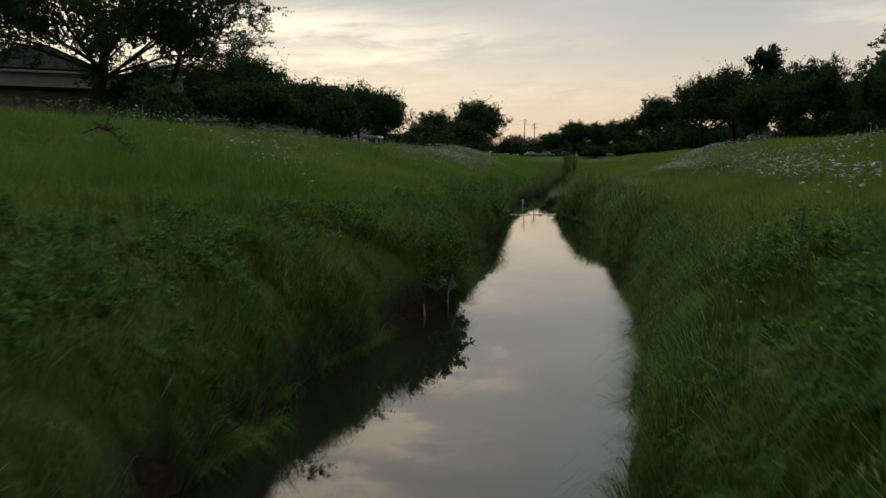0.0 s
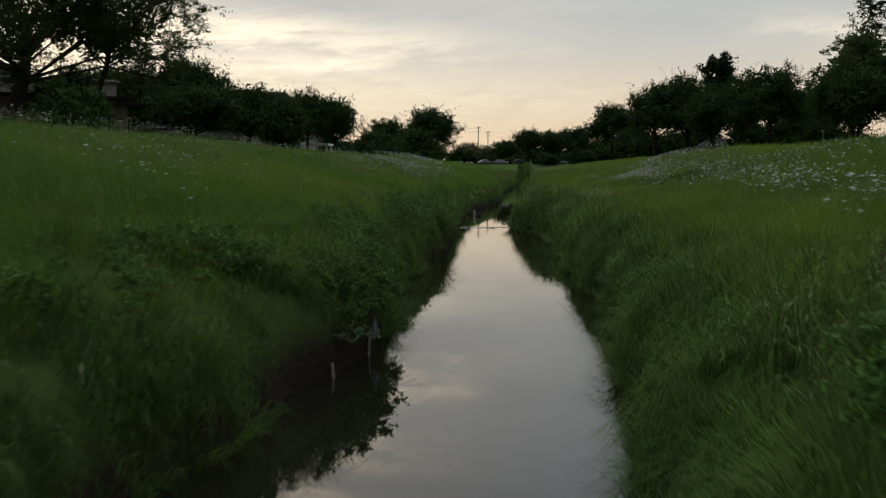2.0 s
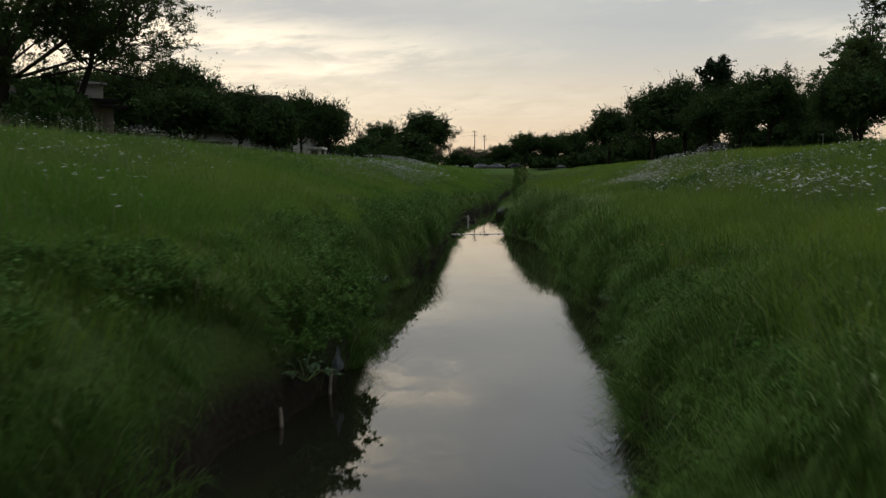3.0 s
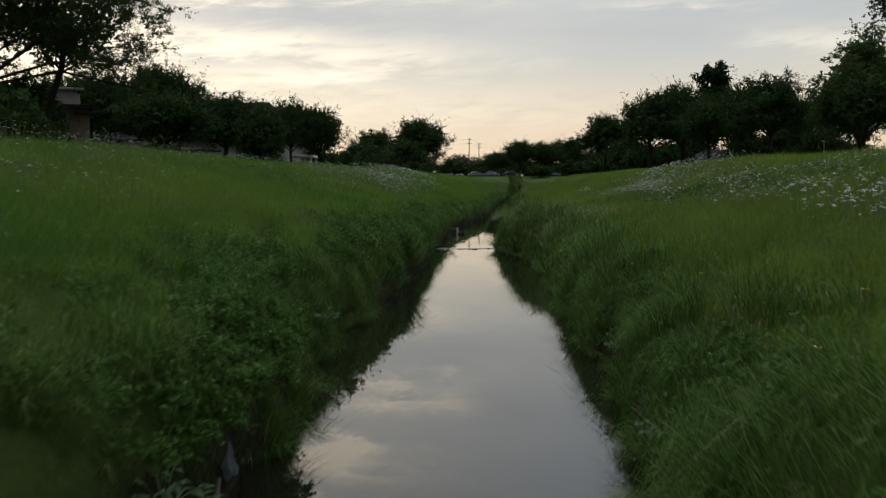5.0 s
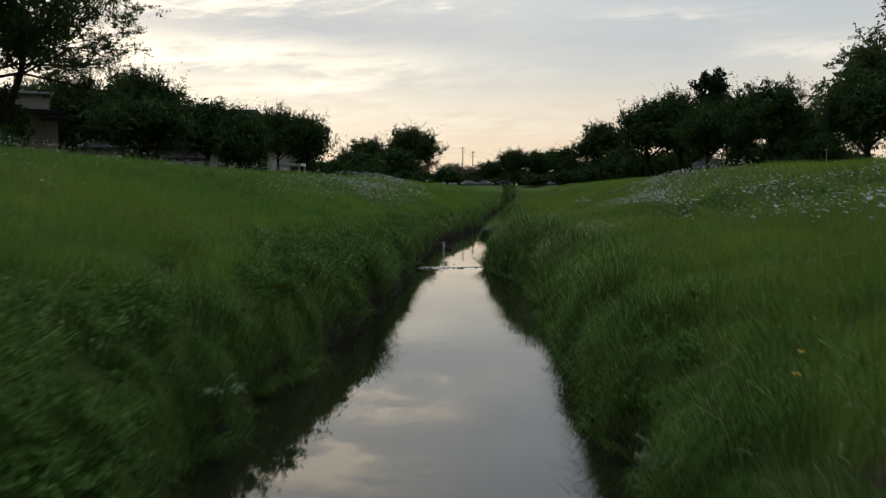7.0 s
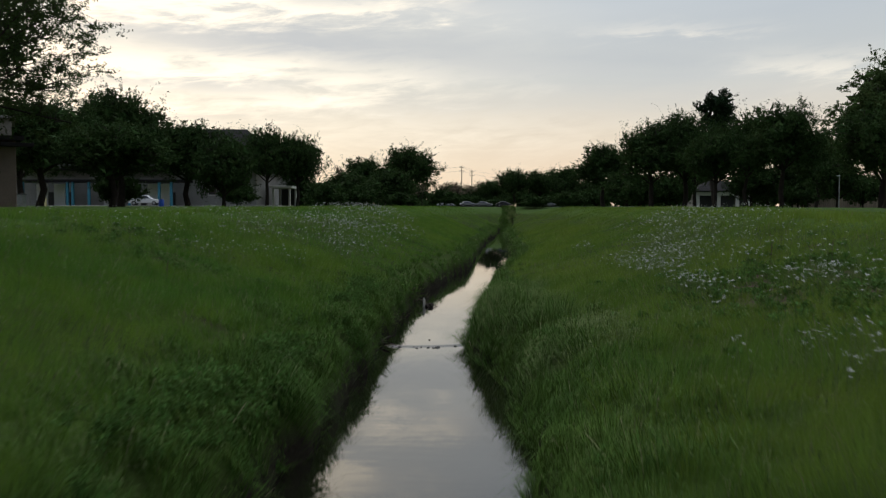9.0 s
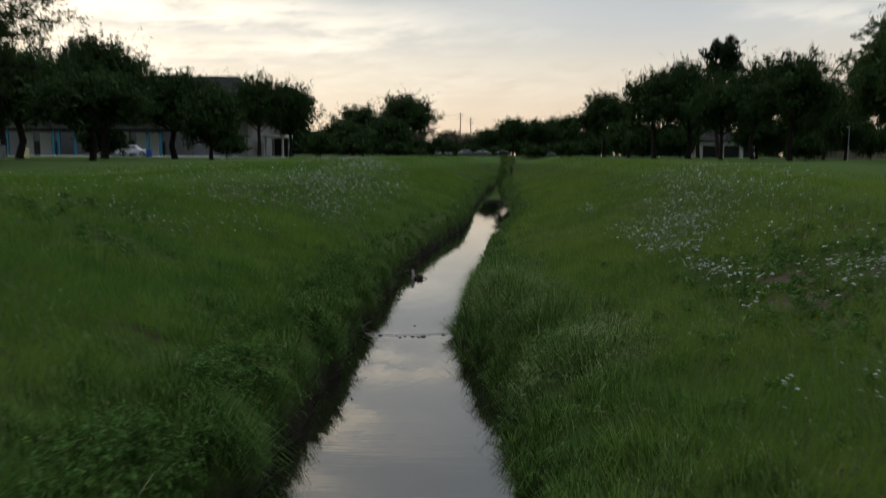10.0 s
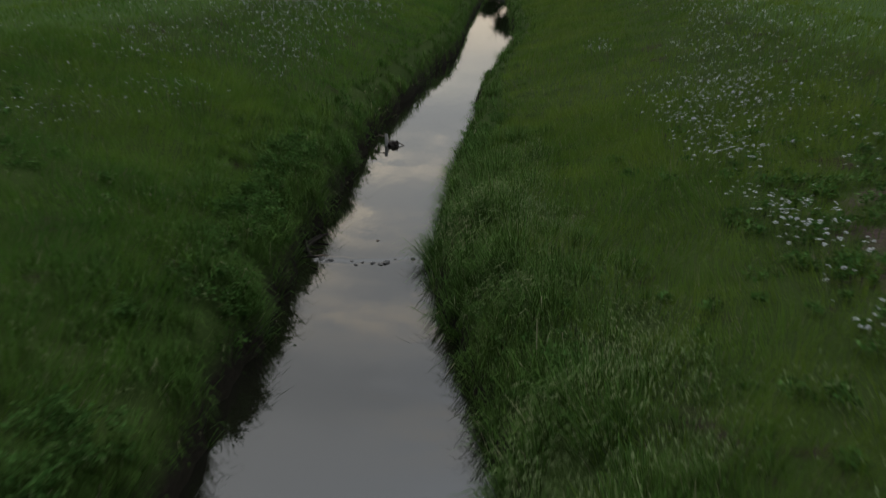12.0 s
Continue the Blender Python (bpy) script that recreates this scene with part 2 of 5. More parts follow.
M_STONE = material("wet_stone", (0.06, 0.055, 0.048), 0.35, grain=20.0, second=(0.03, 0.027, 0.024), bump=0.4)
M_YELLOW = material("yellow_petals", (0.75, 0.42, 0.03), 0.7, island=0.15)
M_CAR_WHITE = material("white_car_paint", (0.50, 0.51, 0.52), 0.25, spec=0.6, grain=2.0, second=(0.55, 0.56, 0.57))
M_CAR_SILVER = material("silver_car_paint", (0.22, 0.225, 0.23), 0.3, metal=0.3, spec=0.6, grain=2.0, second=(0.18, 0.185, 0.19))
M_CAR_DARK = material("dark_car_paint", (0.035, 0.04, 0.05), 0.25, spec=0.6, grain=2.0, second=(0.03, 0.033, 0.04))
M_GLASS = material("car_glass", (0.02, 0.025, 0.03), 0.08, spec=0.8)
M_TYRE = material("rubber", (0.02, 0.02, 0.02), 0.85, grain=9.0)
M_DRY = material("dry_twigs", (0.11, 0.085, 0.06), 0.9, grain=14.0, second=(0.06, 0.045, 0.035), bump=0.3)
M_PINE = material("pine_needles", (0.014, 0.028, 0.011), 0.75, spec=0.06, island=0.4, translucent=0.15)

# ---- mesh helpers ----


def mesh_from(name, verts, faces, mat):
    me = bpy.data.meshes.new(name)
    me.from_pydata([tuple(v) for v in verts], [], [tuple(f) for f in faces])
    me.materials.append(mat)
    me.update()
    return me


def mesh_np(name, verts, tris, mat, smooth=False):
    """A mesh from arrays of vertices (n, 3) and triangles (m, 3)."""
    me = bpy.data.meshes.new(name)
    n, m = len(verts), len(tris)
    me.vertices.add(n)
    me.vertices.foreach_set("co", np.ascontiguousarray(verts, dtype=np.float32).ravel())
    me.loops.add(3 * m)
    me.loops.foreach_set("vertex_index", np.ascontiguousarray(tris, dtype=np.int32).ravel())
    me.polygons.add(m)
    me.polygons.foreach_set("loop_start", np.arange(0, 3 * m, 3, dtype=np.int32))
    if smooth:
        me.polygons.foreach_set("use_smooth", np.ones(m, dtype=bool))
    me.materials.append(mat)
    me.update(calc_edges=True)
    return me


def part(name, bm, mat, parent, label=""):
    """Links a bmesh, or a ready mesh, as one mesh object under a thing or a part."""
    if isinstance(bm, bmesh.types.BMesh):
        me = bpy.data.meshes.new(name)
        bm.to_mesh(me)
        bm.free()
        me.materials.append(mat)
    else:
        me = bm
    ob = new(name, me)
    ob.parent = parent
    if label:
        ob["label"] = label
    return ob


def thing(name, m, label, category, group="", kind=""):
    ob = new(name)
    ob.matrix_world = m
    return tagged(ob, label, category, group, kind)


def box(bm, x0, x1, y0, y1, z0, z1, bevel=0.0):
    r = bmesh.ops.create_cube(bm, size=1.0)
    for v in r["verts"]:
        v.co = Vector(((x0 + x1) / 2 + v.co.x * (x1 - x0), (y0 + y1) / 2 + v.co.y * (y1 - y0), (z0 + z1) / 2 + v.co.z * (z1 - z0)))
    if bevel:
        edges = list({e for v in r["verts"] for e in v.link_edges})
        bmesh.ops.bevel(bm, geom=edges, offset=bevel, segments=1, affect="EDGES")
    return bm


def box_bm(*a, **k):
    return box(bmesh.new(), *a, **k)


def tube(points, radii, sides=7):
    """Vertices and triangles of a tapered tube along points."""
    pts = [Vector(p) for p in points]
    verts, tris = [], []
    for i, p in enumerate(pts):
        d = (pts[min(i + 1, len(pts) - 1)] - pts[max(i - 1, 0)]).normalized()
        a = d.orthogonal().normalized()
        b = d.cross(a)
        for k in range(sides):
            t = 2 * math.pi * k / sides
            verts.append(p + (a * math.cos(t) + b * math.sin(t)) * radii[i])
    for i in range(len(pts) - 1):
        for k in range(sides):
            q, r = i * sides + k, i * sides + (k + 1) % sides
            tris += [(q, r, q + sides), (r, r + sides, q + sides)]
    return verts, tris


class Soup:
    """Gathers tubes and cards into one mesh."""

    def __init__(self):
        self.v, self.t, self.n = [], [], 0

    def add(self, verts, tris):
        self.v.append(np.array([tuple(p) for p in verts], dtype=np.float32))
        self.t.append(np.array(tris, dtype=np.int64) + self.n)
        self.n += len(verts)

    def mesh(self, name, mat, smooth=False):
        return mesh_np(name, np.concatenate(self.v), np.concatenate(self.t), mat, smooth)


# ---- the lie of the land ----
CREEK_Y = [-80, 0, 6.5, 9, 11, 13, 15, 17.5, 20, 24, 30, 34, 38, 41, 43, 46.5, 52, 55, 60, 69, 75, 82, 90, 98, 110, 120, 137, 152, 160, 172, 200, 232, 300]
CREEK_L = [-2.5, -2.5, -2.62, -2.66, -2.40, -2.14, -1.74, -1.44, -1.88, -2.02, -1.62, -1.40, -1.38, -1.46, -1.36, -1.63, -1.46, -1.40, -1.42, -0.52, -0.07, 0.88, 1.2, 1.32, 1.62, 2.02, 2.67, 3.25, 4.1, 4.6, 5.6, 8.2, 9.5]
CREEK_R = [0.2, 0.36, 0.6, 1.02, 1.40, 1.62, 1.8, 2.01, 2.22, 2.16, 2.25, 2.4, 2.3, 2.08, 1.42, 1.1, 1.35, 1.48, 1.75, 2.1, 2.75, 3.6, 4.5, 4.8, 5, 5.25, 5.5, 5.8, 5.6, 5.9, 6.9, 9.5, 10.8]
LEFT_D = [0, 0.05, 0.2, 0.5, 1.0, 4.2, 7.0, 8.5, 11.0, 18]
LEFT_Z = [-0.25, 0.15, 0.72, 1.08, 1.28, 2.38, 3.05, 3.4, 3.85, 3.9]
RIGHT_D = [0, 0.05, 0.2, 0.5, 1.0, 2.0, 5.0, 8.0, 10.5, 13.0, 17, 22]
RIGHT_Z_NEAR = [-0.25, 0.15, 0.70, 1.05, 1.25, 1.55, 2.25, 3.05, 3.6, 3.85, 3.9, 3.9]
RIGHT_Z_FAR = [-0.25, 0.12, 0.55, 0.85, 1.0, 1.25, 1.85, 2.35, 3.05, 3.8, 3.95, 3.95]
LEVEL_Y, LEVEL_Z = [0, 20, 50, 80, 120, 250, 400], [3.8, 3.9, 4.15, 4.5, 4.8, 5.6, 6.0]


def level(y):
    return np.interp(y, LEVEL_Y, LEVEL_Z)


def edges_at(y):
    wob = 0.10 * np.sin(y * 1.7) + 0.07 * np.sin(y * 3.9 + 1.0) + 0.05 * np.sin(y * 8.3)
    wob2 = 0.10 * np.sin(y * 1.45 + 2.0) + 0.07 * np.sin(y * 4.3) + 0.05 * np.sin(y * 7.7 + 0.6)
    return np.interp(y, CREEK_Y, CREEK_L) - 0.15 + wob, np.interp(y, CREEK_Y, CREEK_R) + 0.22 + wob2


def lumps(x, y):
    return (0.05 * np.sin(x * 1.1 + y * 0.5) * np.sin(y * 0.83 - x * 0.2) + 0.035 * np.sin(x * 2.3 + 1.3 + 0.6 * np.sin(y * 0.9)) * np.sin(y * 2.1)
            + 0.12 * np.sin(x * 0.31 + 0.7) * np.sin(y * 0.17 + 0.4))


def height(x, y):
    """The ground's height, for arrays of x and y."""
    wl, wr = edges_at(y)
    left, right = wl - x, x - wr
    zl = np.interp(left, LEFT_D, LEFT_Z)
    near = np.interp(y, [26, 50], [1.0, 0.0])
    zr = near * np.interp(right, RIGHT_D, RIGHT_Z_NEAR) + (1 - near) * np.interp(right, RIGHT_D, RIGHT_Z_FAR)
    z = np.where(left >= 0, zl, np.where(right >= 0, zr, -0.3))
    d = np.maximum(left, right)
    z = z + (level(y) - 3.9) * np.interp(d, [1.0, 11.0], [0, 1])
    bump = np.interp(d, [0, 0.6, 2.0], [0, 0.5, 1]) * np.interp(d, [10, 60], [1, 0.3])
    z = z + bump * lumps(x, y)
    # tussock mounds along the water
    z = z + (mound(x, y) - 0.5) * np.interp(d, [0.35, 0.9, 2.4, 4.6], [0, 0.26, 0.20, 0])
    z = z + np.where(right > 0, 0.42 * np.exp(-((y - 43.5) / 5.0) ** 2 - ((right - 1.0) / 0.8) ** 2), 0)
    ends = np.interp(y, [-75, -55, 212, 244], [0, 1, 1, 0])
    return ends * z + (1 - ends) * np.maximum(z, level(y))


def mound(x, y):
    """Where the coarse growth stands in mounds about a metre wide: 0 in the hollows, 1 on the tops."""
    return 0.5 + 0.5 * np.sin(y * 2.4 + 1.3 * np.sin(x * 1.7) + 1.5 * np.sin(y * 0.61)) * np.sin(x * 2.7 + 0.9 * np.sin(y * 1.1) + 1.6 * np.sin(y * 0.43 + 1.0))


def on_ground(x, y):
    return float(height(np.array([x]), np.array([y]))[0])


def build_ground():
    side = np.array([0, 0.04, 0.08, 0.16, 0.3, 0.5, 0.7, 0.95, 1.2, 1.6, 2.0, 2.5, 3.1, 3.8, 4.6, 5.5, 6.5, 7.7, 9, 10.5, 12, 14, 16, 18, 22, 28, 36, 50, 75, 110, 170, 300, 600, 1200, 2400])
    ys = np.concatenate([[-2400, -900, -300, -120], np.arange(-80, 0, 4), np.arange(0, 62, 0.35), np.arange(62, 240, 1.2), [244, 260, 320, 420, 600, 1000, 1800, 3200]])
    rows = []
    for y in ys:
        wl, wr = edges_at(np.array([y]))
        xs = np.concatenate([wl - side[::-1], wl + (wr - wl) * np.array([0.33, 0.67]), wr + side])
        rows.append(np.stack([xs, np.full(len(xs), y), height(xs, np.full(len(xs), y))], 1))
    g = np.stack(rows)
    n, m = g.shape[:2]
    i, j = np.meshgrid(np.arange(n - 1), np.arange(m - 1), indexing="ij")
    a = (i * m + j).ravel()
    tris = np.concatenate([np.stack([a, a + 1, a + m], 1), np.stack([a + 1, a + m + 1, a + m], 1)])
    return tagged(new("ground", mesh_np("ground", g.reshape(-1, 3), tris, ground_material(), True)), "grassy earth banks sloping to a muddy creek", "ground", kind="structure")


def ground_material():
    m = bpy.data.materials.new("earth_and_turf")
    m.use_nodes = True
    nt = m.node_tree
    N, L = nt.nodes.new, nt.links.new
    b = nt.nodes["Principled BSDF"]
    b.inputs["Roughness"].default_value, b.inputs["Specular IOR Level"].default_value = 1.0, 0.02
    geo = N("ShaderNodeNewGeometry")

    def noise_fac(scale, detail, lo, hi):
        n = N("ShaderNodeTexNoise")
        n.inputs["Scale"].default_value, n.inputs["Detail"].default_value = scale, detail
        L(geo.outputs["Position"], n.inputs["Vector"])
        r = N("ShaderNodeMapRange")
        r.inputs["From Min"].default_value, r.inputs["From Max"].default_value = lo, hi
        L(n.outputs["Fac"], r.inputs["Value"])
        return r.outputs[0], n.outputs["Fac"]

    def mix(fac, a, c):
        n = N("ShaderNodeMix")
        n.data_type = "RGBA"
        L(fac, n.inputs[0])
        for s, v in ((n.inputs[6], a), (n.inputs[7], c)):
            if isinstance(v, tuple):
                s.default_value = (*v, 1)
            else:
                L(v, s)
        return n.outputs[2]

    fine, raw = noise_fac(14.0, 5.0, 0.3, 0.7)
    broad, _ = noise_fac(0.35, 3.0, 0.35, 0.65)
    turf = mix(fine, (0.018, 0.030, 0.008), (0.036, 0.056, 0.014))
    turf = mix(broad, turf, (0.036, 0.054, 0.014))
    soil, _ = noise_fac(0.9, 3.0, 0.63, 0.70)
    turf = mix(soil, turf, (0.034, 0.026, 0.018))
    # a worn, half-bare place on the slope
    off = N("ShaderNodeVectorMath")
    off.operation = "SUBTRACT"
    L(geo.outputs["Position"], off.inputs[0])
    off.inputs[1].default_value = (9.2, 40.5, 2.4)
    flat = N("ShaderNodeVectorMath")
    flat.operation = "MULTIPLY"
    L(off.outputs[0], flat.inputs[0])
    flat.inputs[1].default_value = (0.42, 0.2, 0.0)
    far = N("ShaderNodeVectorMath")
    far.operation = "LENGTH"
    L(flat.outputs[0], far.inputs[0])
    worn = N("ShaderNodeMath")
    worn.operation = "MULTIPLY_ADD"
    worn.use_clamp = True
    L(far.outputs["Value"], worn.inputs[0])
    worn.inputs[1].default_value = -1.6
    patchy, _ = noise_fac(1.6, 4.0, 0.40, 0.60)
    bias = N("ShaderNodeMath")
    bias.operation = "ADD"
    L(patchy, bias.inputs[0])
    bias.inputs[1].default_value = 0.7
    L(bias.outputs[0], worn.inputs[2])
    turf = mix(worn.outputs[0], turf, mix(fine, (0.050, 0.037, 0.028), (0.085, 0.064, 0.050)))
    lawn = mix(fine, (0.034, 0.062, 0.016), (0.060, 0.096, 0.026))
    mud = mix(fine, (0.012, 0.0105, 0.0075), (0.025, 0.021, 0.015))
    sep = N("ShaderNodeSeparateXYZ")
    L(geo.outputs["Position"], sep.inputs[0])
    wet = N("ShaderNodeMapRange")
    wet.inputs["From Min"].default_value, wet.inputs["From Max"].default_value = 0.75, 0.35
    L(sep.outputs[2], wet.inputs["Value"])
    # short mown turf on the level land, thatch and soil under the long grass of the slopes
    mown = N("ShaderNodeMapRange")
    mown.inputs["From Min"].default_value, mown.inputs["From Max"].default_value = 3.65, 3.95
    L(sep.outputs[2], mown.inputs["Value"])
    L(mix(wet.outputs[0], mix(mown.outputs[0], turf, lawn), mud), b.inputs["Base Color"])
    bp = N("ShaderNodeBump")
    bp.inputs["Strength"].default_value, bp.inputs["Distance"].default_value = 0.6, 0.05
    L(raw, bp.inputs["Height"])
    L(bp.outputs[0], b.inputs["Normal"])
    return m


def build_water():
    """One sheet; at the line of stones the upper reach stands a hand's breadth higher and slips over in a smooth lip."""
    ys = np.concatenate([np.arange(-78, 0, 3.0), np.arange(0, 45.4, 0.6), np.arange(45.4, 47.6, 0.06), np.arange(47.6, 205, 0.6)])
    across_f = np.linspace(0, 1, 13)
    wl, wr = edges_at(ys)
    xs = (wl - 0.12)[:, None] + ((wr - wl) + 0.24)[:, None] * across_f[None, :]
    yy = np.repeat(ys[:, None], 13, 1)
    f = np.clip((yy - (46.42 + 0.5 * across_f ** 2 - 0.25 * np.sin(across_f * 3.1)) + 0.16 + 0.05 * np.sin(xs * 9.0)) / 0.34, 0, 1)
    zz = 0.03 * f * f * (3 - 2 * f)
    verts = np.stack([xs, yy, zz], 2).reshape(-1, 3)
    i, j = np.meshgrid(np.arange(len(ys) - 1), np.arange(12), indexing="ij")
    q = (i * 13 + j).ravel()
    tris = np.concatenate([np.stack([q, q + 1, q + 14], 1), np.stack([q, q + 14, q + 13], 1)])
    m = bpy.data.materials.new("creek_water")
    m.use_nodes = True
    nt = m.node_tree
    N, L = nt.nodes.new, nt.links.new
    b = nt.nodes["Principled BSDF"]
    b.inputs["Base Color"].default_value = (0.008, 0.0078, 0.005, 1)
    b.inputs["Roughness"].default_value, b.inputs["IOR"].default_value, b.inputs["Specular IOR Level"].default_value = 0.02, 1.85, 0.5
    geo = N("ShaderNodeNewGeometry")
    mp = N("ShaderNodeMapping")
    mp.inputs["Scale"].default_value = (1.0, 0.35, 1.0)
    L(geo.outputs["Position"], mp.inputs[0])
    n = N("ShaderNodeTexNoise")
    n.inputs["Scale"].default_value, n.inputs["Detail"].default_value = 1.8, 3.5
    L(mp.outputs[0], n.inputs["Vector"])
    bp = N("ShaderNodeBump")
    bp.inputs["Strength"].default_value, bp.inputs["Distance"].default_value = 0.075, 0.05
    L(n.outputs["Fac"], bp.inputs["Height"])
    # low ripples across the creek below the stones
    across = N("ShaderNodeMapping")
    across.inputs["Scale"].default_value = (0.35, 2.2, 1.0)
    L(geo.outputs["Position"], across.inputs[0])
    rip = N("ShaderNodeTexNoise")
    rip.inputs["Scale"].default_value, rip.inputs["Detail"].default_value = 1.6, 2.0
    L(across.outputs[0], rip.inputs["Vector"])
    away = N("ShaderNodeVectorMath")
    away.operation = "DISTANCE"
    L(geo.outputs["Position"], away.inputs[0])
    away.inputs[1].default_value = (0.6, 34.0, 0.0)
    reach = N("ShaderNodeMapRange")
    reach.inputs["From Min"].default_value, reach.inputs["From Max"].default_value = 7.5, 2.5
    reach.inputs["To Max"].default_value = 0.022
    L(away.outputs["Value"], reach.inputs["Value"])
    bp2 = N("ShaderNodeBump")
    bp2.inputs["Distance"].default_value = 0.08
    L(reach.outputs[0], bp2.inputs["Strength"])
    L(rip.outputs["Fac"], bp2.inputs["Height"])
    L(bp.outputs[0], bp2.inputs["Normal"])
    L(bp2.outputs[0], b.inputs["Normal"])
    return tagged(new("water", mesh_np("water", verts, tris, m, True)), "still brown creek water mirroring the evening sky", "water", kind="structure")


build_ground()
build_water()

# ---- trees ----


def leaf_cards(rng, centres, radii, count, size, flat=0.75, sprigs=0, lift=0.45):
    """Small leaf cards round clump centres: scattered, or set along short twigs that point out and up."""
    k = len(centres)
    if sprigs:
        way = rng.normal(0, 1, (k * sprigs, 3))
        way /= np.linalg.norm(way, axis=1)[:, None]
        way[:, 2] = way[:, 2] * flat + lift
        own = np.repeat(np.arange(k), sprigs)
        reach = radii[own] * (0.45 + 0.55 * rng.random(k * sprigs) ** 1.5)
        root = centres[own] + rng.normal(0, 0.15, (k * sprigs, 3)) * radii[own][:, None]
        which = rng.integers(0, k * sprigs, count)
        pos = root[which] + way[which] * (reach[which] * rng.random(count) ** 0.95)[:, None] + rng.normal(0, 0.05, (count, 3)) * radii[own][which][:, None]
    else:
        which = rng.integers(0, k, count)
        off = rng.normal(0, 1, (count, 3))
        off /= np.maximum(1e-6, np.linalg.norm(off, axis=1))[:, None]
        off *= (rng.random(count) ** 0.6)[:, None]
        off[:, 2] *= flat
        pos = centres[which] + off * radii[which][:, None]
    a = rng.normal(0, 1, (count, 3))
    a /= np.linalg.norm(a, axis=1)[:, None]
    c = rng.normal(0, 1, (count, 3))
    b = np.cross(a, c)
    b /= np.linalg.norm(b, axis=1)[:, None]
    s = size * (0.6 + 0.8 * rng.random(count))[:, None]
    v = np.stack([pos - a * s * 0.9 - b * s * 0.2, pos + b * s * 0.62, pos + a * s * 1.1], 1).reshape(-1, 3)
    t = np.arange(count * 3).reshape(-1, 3)
    return v, t


def make_tree(name, label, seed, height_m, spread, bole, trunk_r, leaves, leaf, mat, clumps=60, clump=0.13, fill=0.55, limbs=8, lean=(0, 0), shape=1.0, droop=0.0, core=0.30, sprigs=5, lift=0.22, flat=0.8, along=False, low=0.18):
    """A tree at the origin: a tapered trunk with limbs and boughs, and a crown of many small leaves in clumps.
    bole: height of the bare stem; fill: how far the clumps lie from the crown's middle at least; shape: above 1 pointed, below 1 flat-topped."""
    rng = np.random.default_rng(seed)
    wood, centres, radii = Soup(), [], []
    ch = height_m - bole
    fork = np.array([lean[0], lean[1], bole + 0.06 * ch])
    mid = fork * 0.5 + np.array([rng.normal(0, 0.05), rng.normal(0, 0.05), 0]) * bole
    wood.add(*tube([(0, 0, -0.4), (0, 0, 0.3), mid, fork], [trunk_r * 1.6, trunk_r * 1.12, trunk_r, trunk_r * 0.85], 9))
    top = fork + np.array([lean[0] * 0.3, lean[1] * 0.3, 0.34 * ch])
    wood.add(*tube([fork, fork * 0.5 + top * 0.5 + np.array([0.02, -0.02, 0]) * ch, top], [trunk_r * 0.85, trunk_r * 0.55, trunk_r * 0.25], 7))
    ends = []
    for i in range(limbs):
        ang = 2 * math.pi * (i + 0.6 * rng.random()) / limbs
        up = (i * 0.618) % 1.0
        reach = spread * (0.42 if along else 0.36) * math.sqrt(max(0.05, 1 - (up * 0.95) ** (2 / shape)))
        end = np.array([lean[0] * 1.3 + math.cos(ang) * reach, lean[1] * 1.3 + math.sin(ang) * reach, bole + ch * (low + (0.86 - low) * up)])
        bend = fork * 0.5 + end * 0.5 + np.array([0, 0, ch * 0.08 * (1 - up)])
        r0 = trunk_r * (0.40 + 0.2 * rng.random()) * min(1.0, 9 / limbs)
        wood.add(*tube([fork + (top - fork) * 0.85 * up * rng.random() - np.array([0, 0, 0.10 * bole * rng.random()]), bend, end], [r0, r0 * 0.6, r0 * 0.25], 5))
        ends.append((end, bend, r0))
        for f in (0.62, 1.0):
            centres.append(bend + (end - bend) * f)
            radii.append(clump * spread * 0.8)
    for i in range(clumps):
        while True:
            p = rng.uniform(-1, 1, 3)
            r = np.linalg.norm(p)
            if fill < r < 1.0 and p[2] > -0.9:
                break
        narrow = 1.0 - 0.5 * max(0.0, p[2]) * (shape - 0.6)
        c = np.array([lean[0] * 1.3 + p[0] * spread / 2 * narrow, lean[1] * 1.3 + p[1] * spread / 2 * narrow, bole + ch * (0.47 + 0.45 * p[2])])
        c[2] -= droop * ch * max(0.0, math.hypot(p[0], p[1]) - 0.5)
        end, bend, r0 = min(ends, key=lambda q: np.linalg.norm(q[0] - c))
        c = end + (c - end) * min(1.0, (0.13 if along else 0.19) * spread / max(1e-3, np.linalg.norm(c - end)))
        m = (end + c) / 2 + np.array([0, 0, 0.02 * ch])
        wood.add(*tube([bend * 0.3 + end * 0.7, m, c], [r0 * 0.3, r0 * 0.2, r0 * 0.06], 3))
        for k in range(1 if spread < 15 else 2):
            twig = c + rng.uniform(-1, 1, 3) * 0.05 * spread
            wood.add(*tube([m, (m + twig) / 2, twig], [r0 * 0.10, r0 * 0.07, r0 * 0.03], 3))
            centres.append(twig)
            radii.append(clump * spread * 0.55)
        if along:
            centres.append(m)
            radii.append(clump * spread * 0.8)
        centres.append(c)
        radii.append(clump * spread * (0.7 + 0.7 * rng.random()))
    tree = thing(name, Matrix(), label, "tree")
    part("trunk", wood.mesh("trunk", M_BARK, True), None, tree)
    v, t = leaf_cards(rng, np.array(centres), np.array(radii), int(leaves * 1.25), leaf * 0.76, flat, sprigs, lift)
    # larger shaded sprays deep inside the crown
    mid = np.array([lean[0] * 1.3, lean[1] * 1.3, bole + 0.5 * ch])
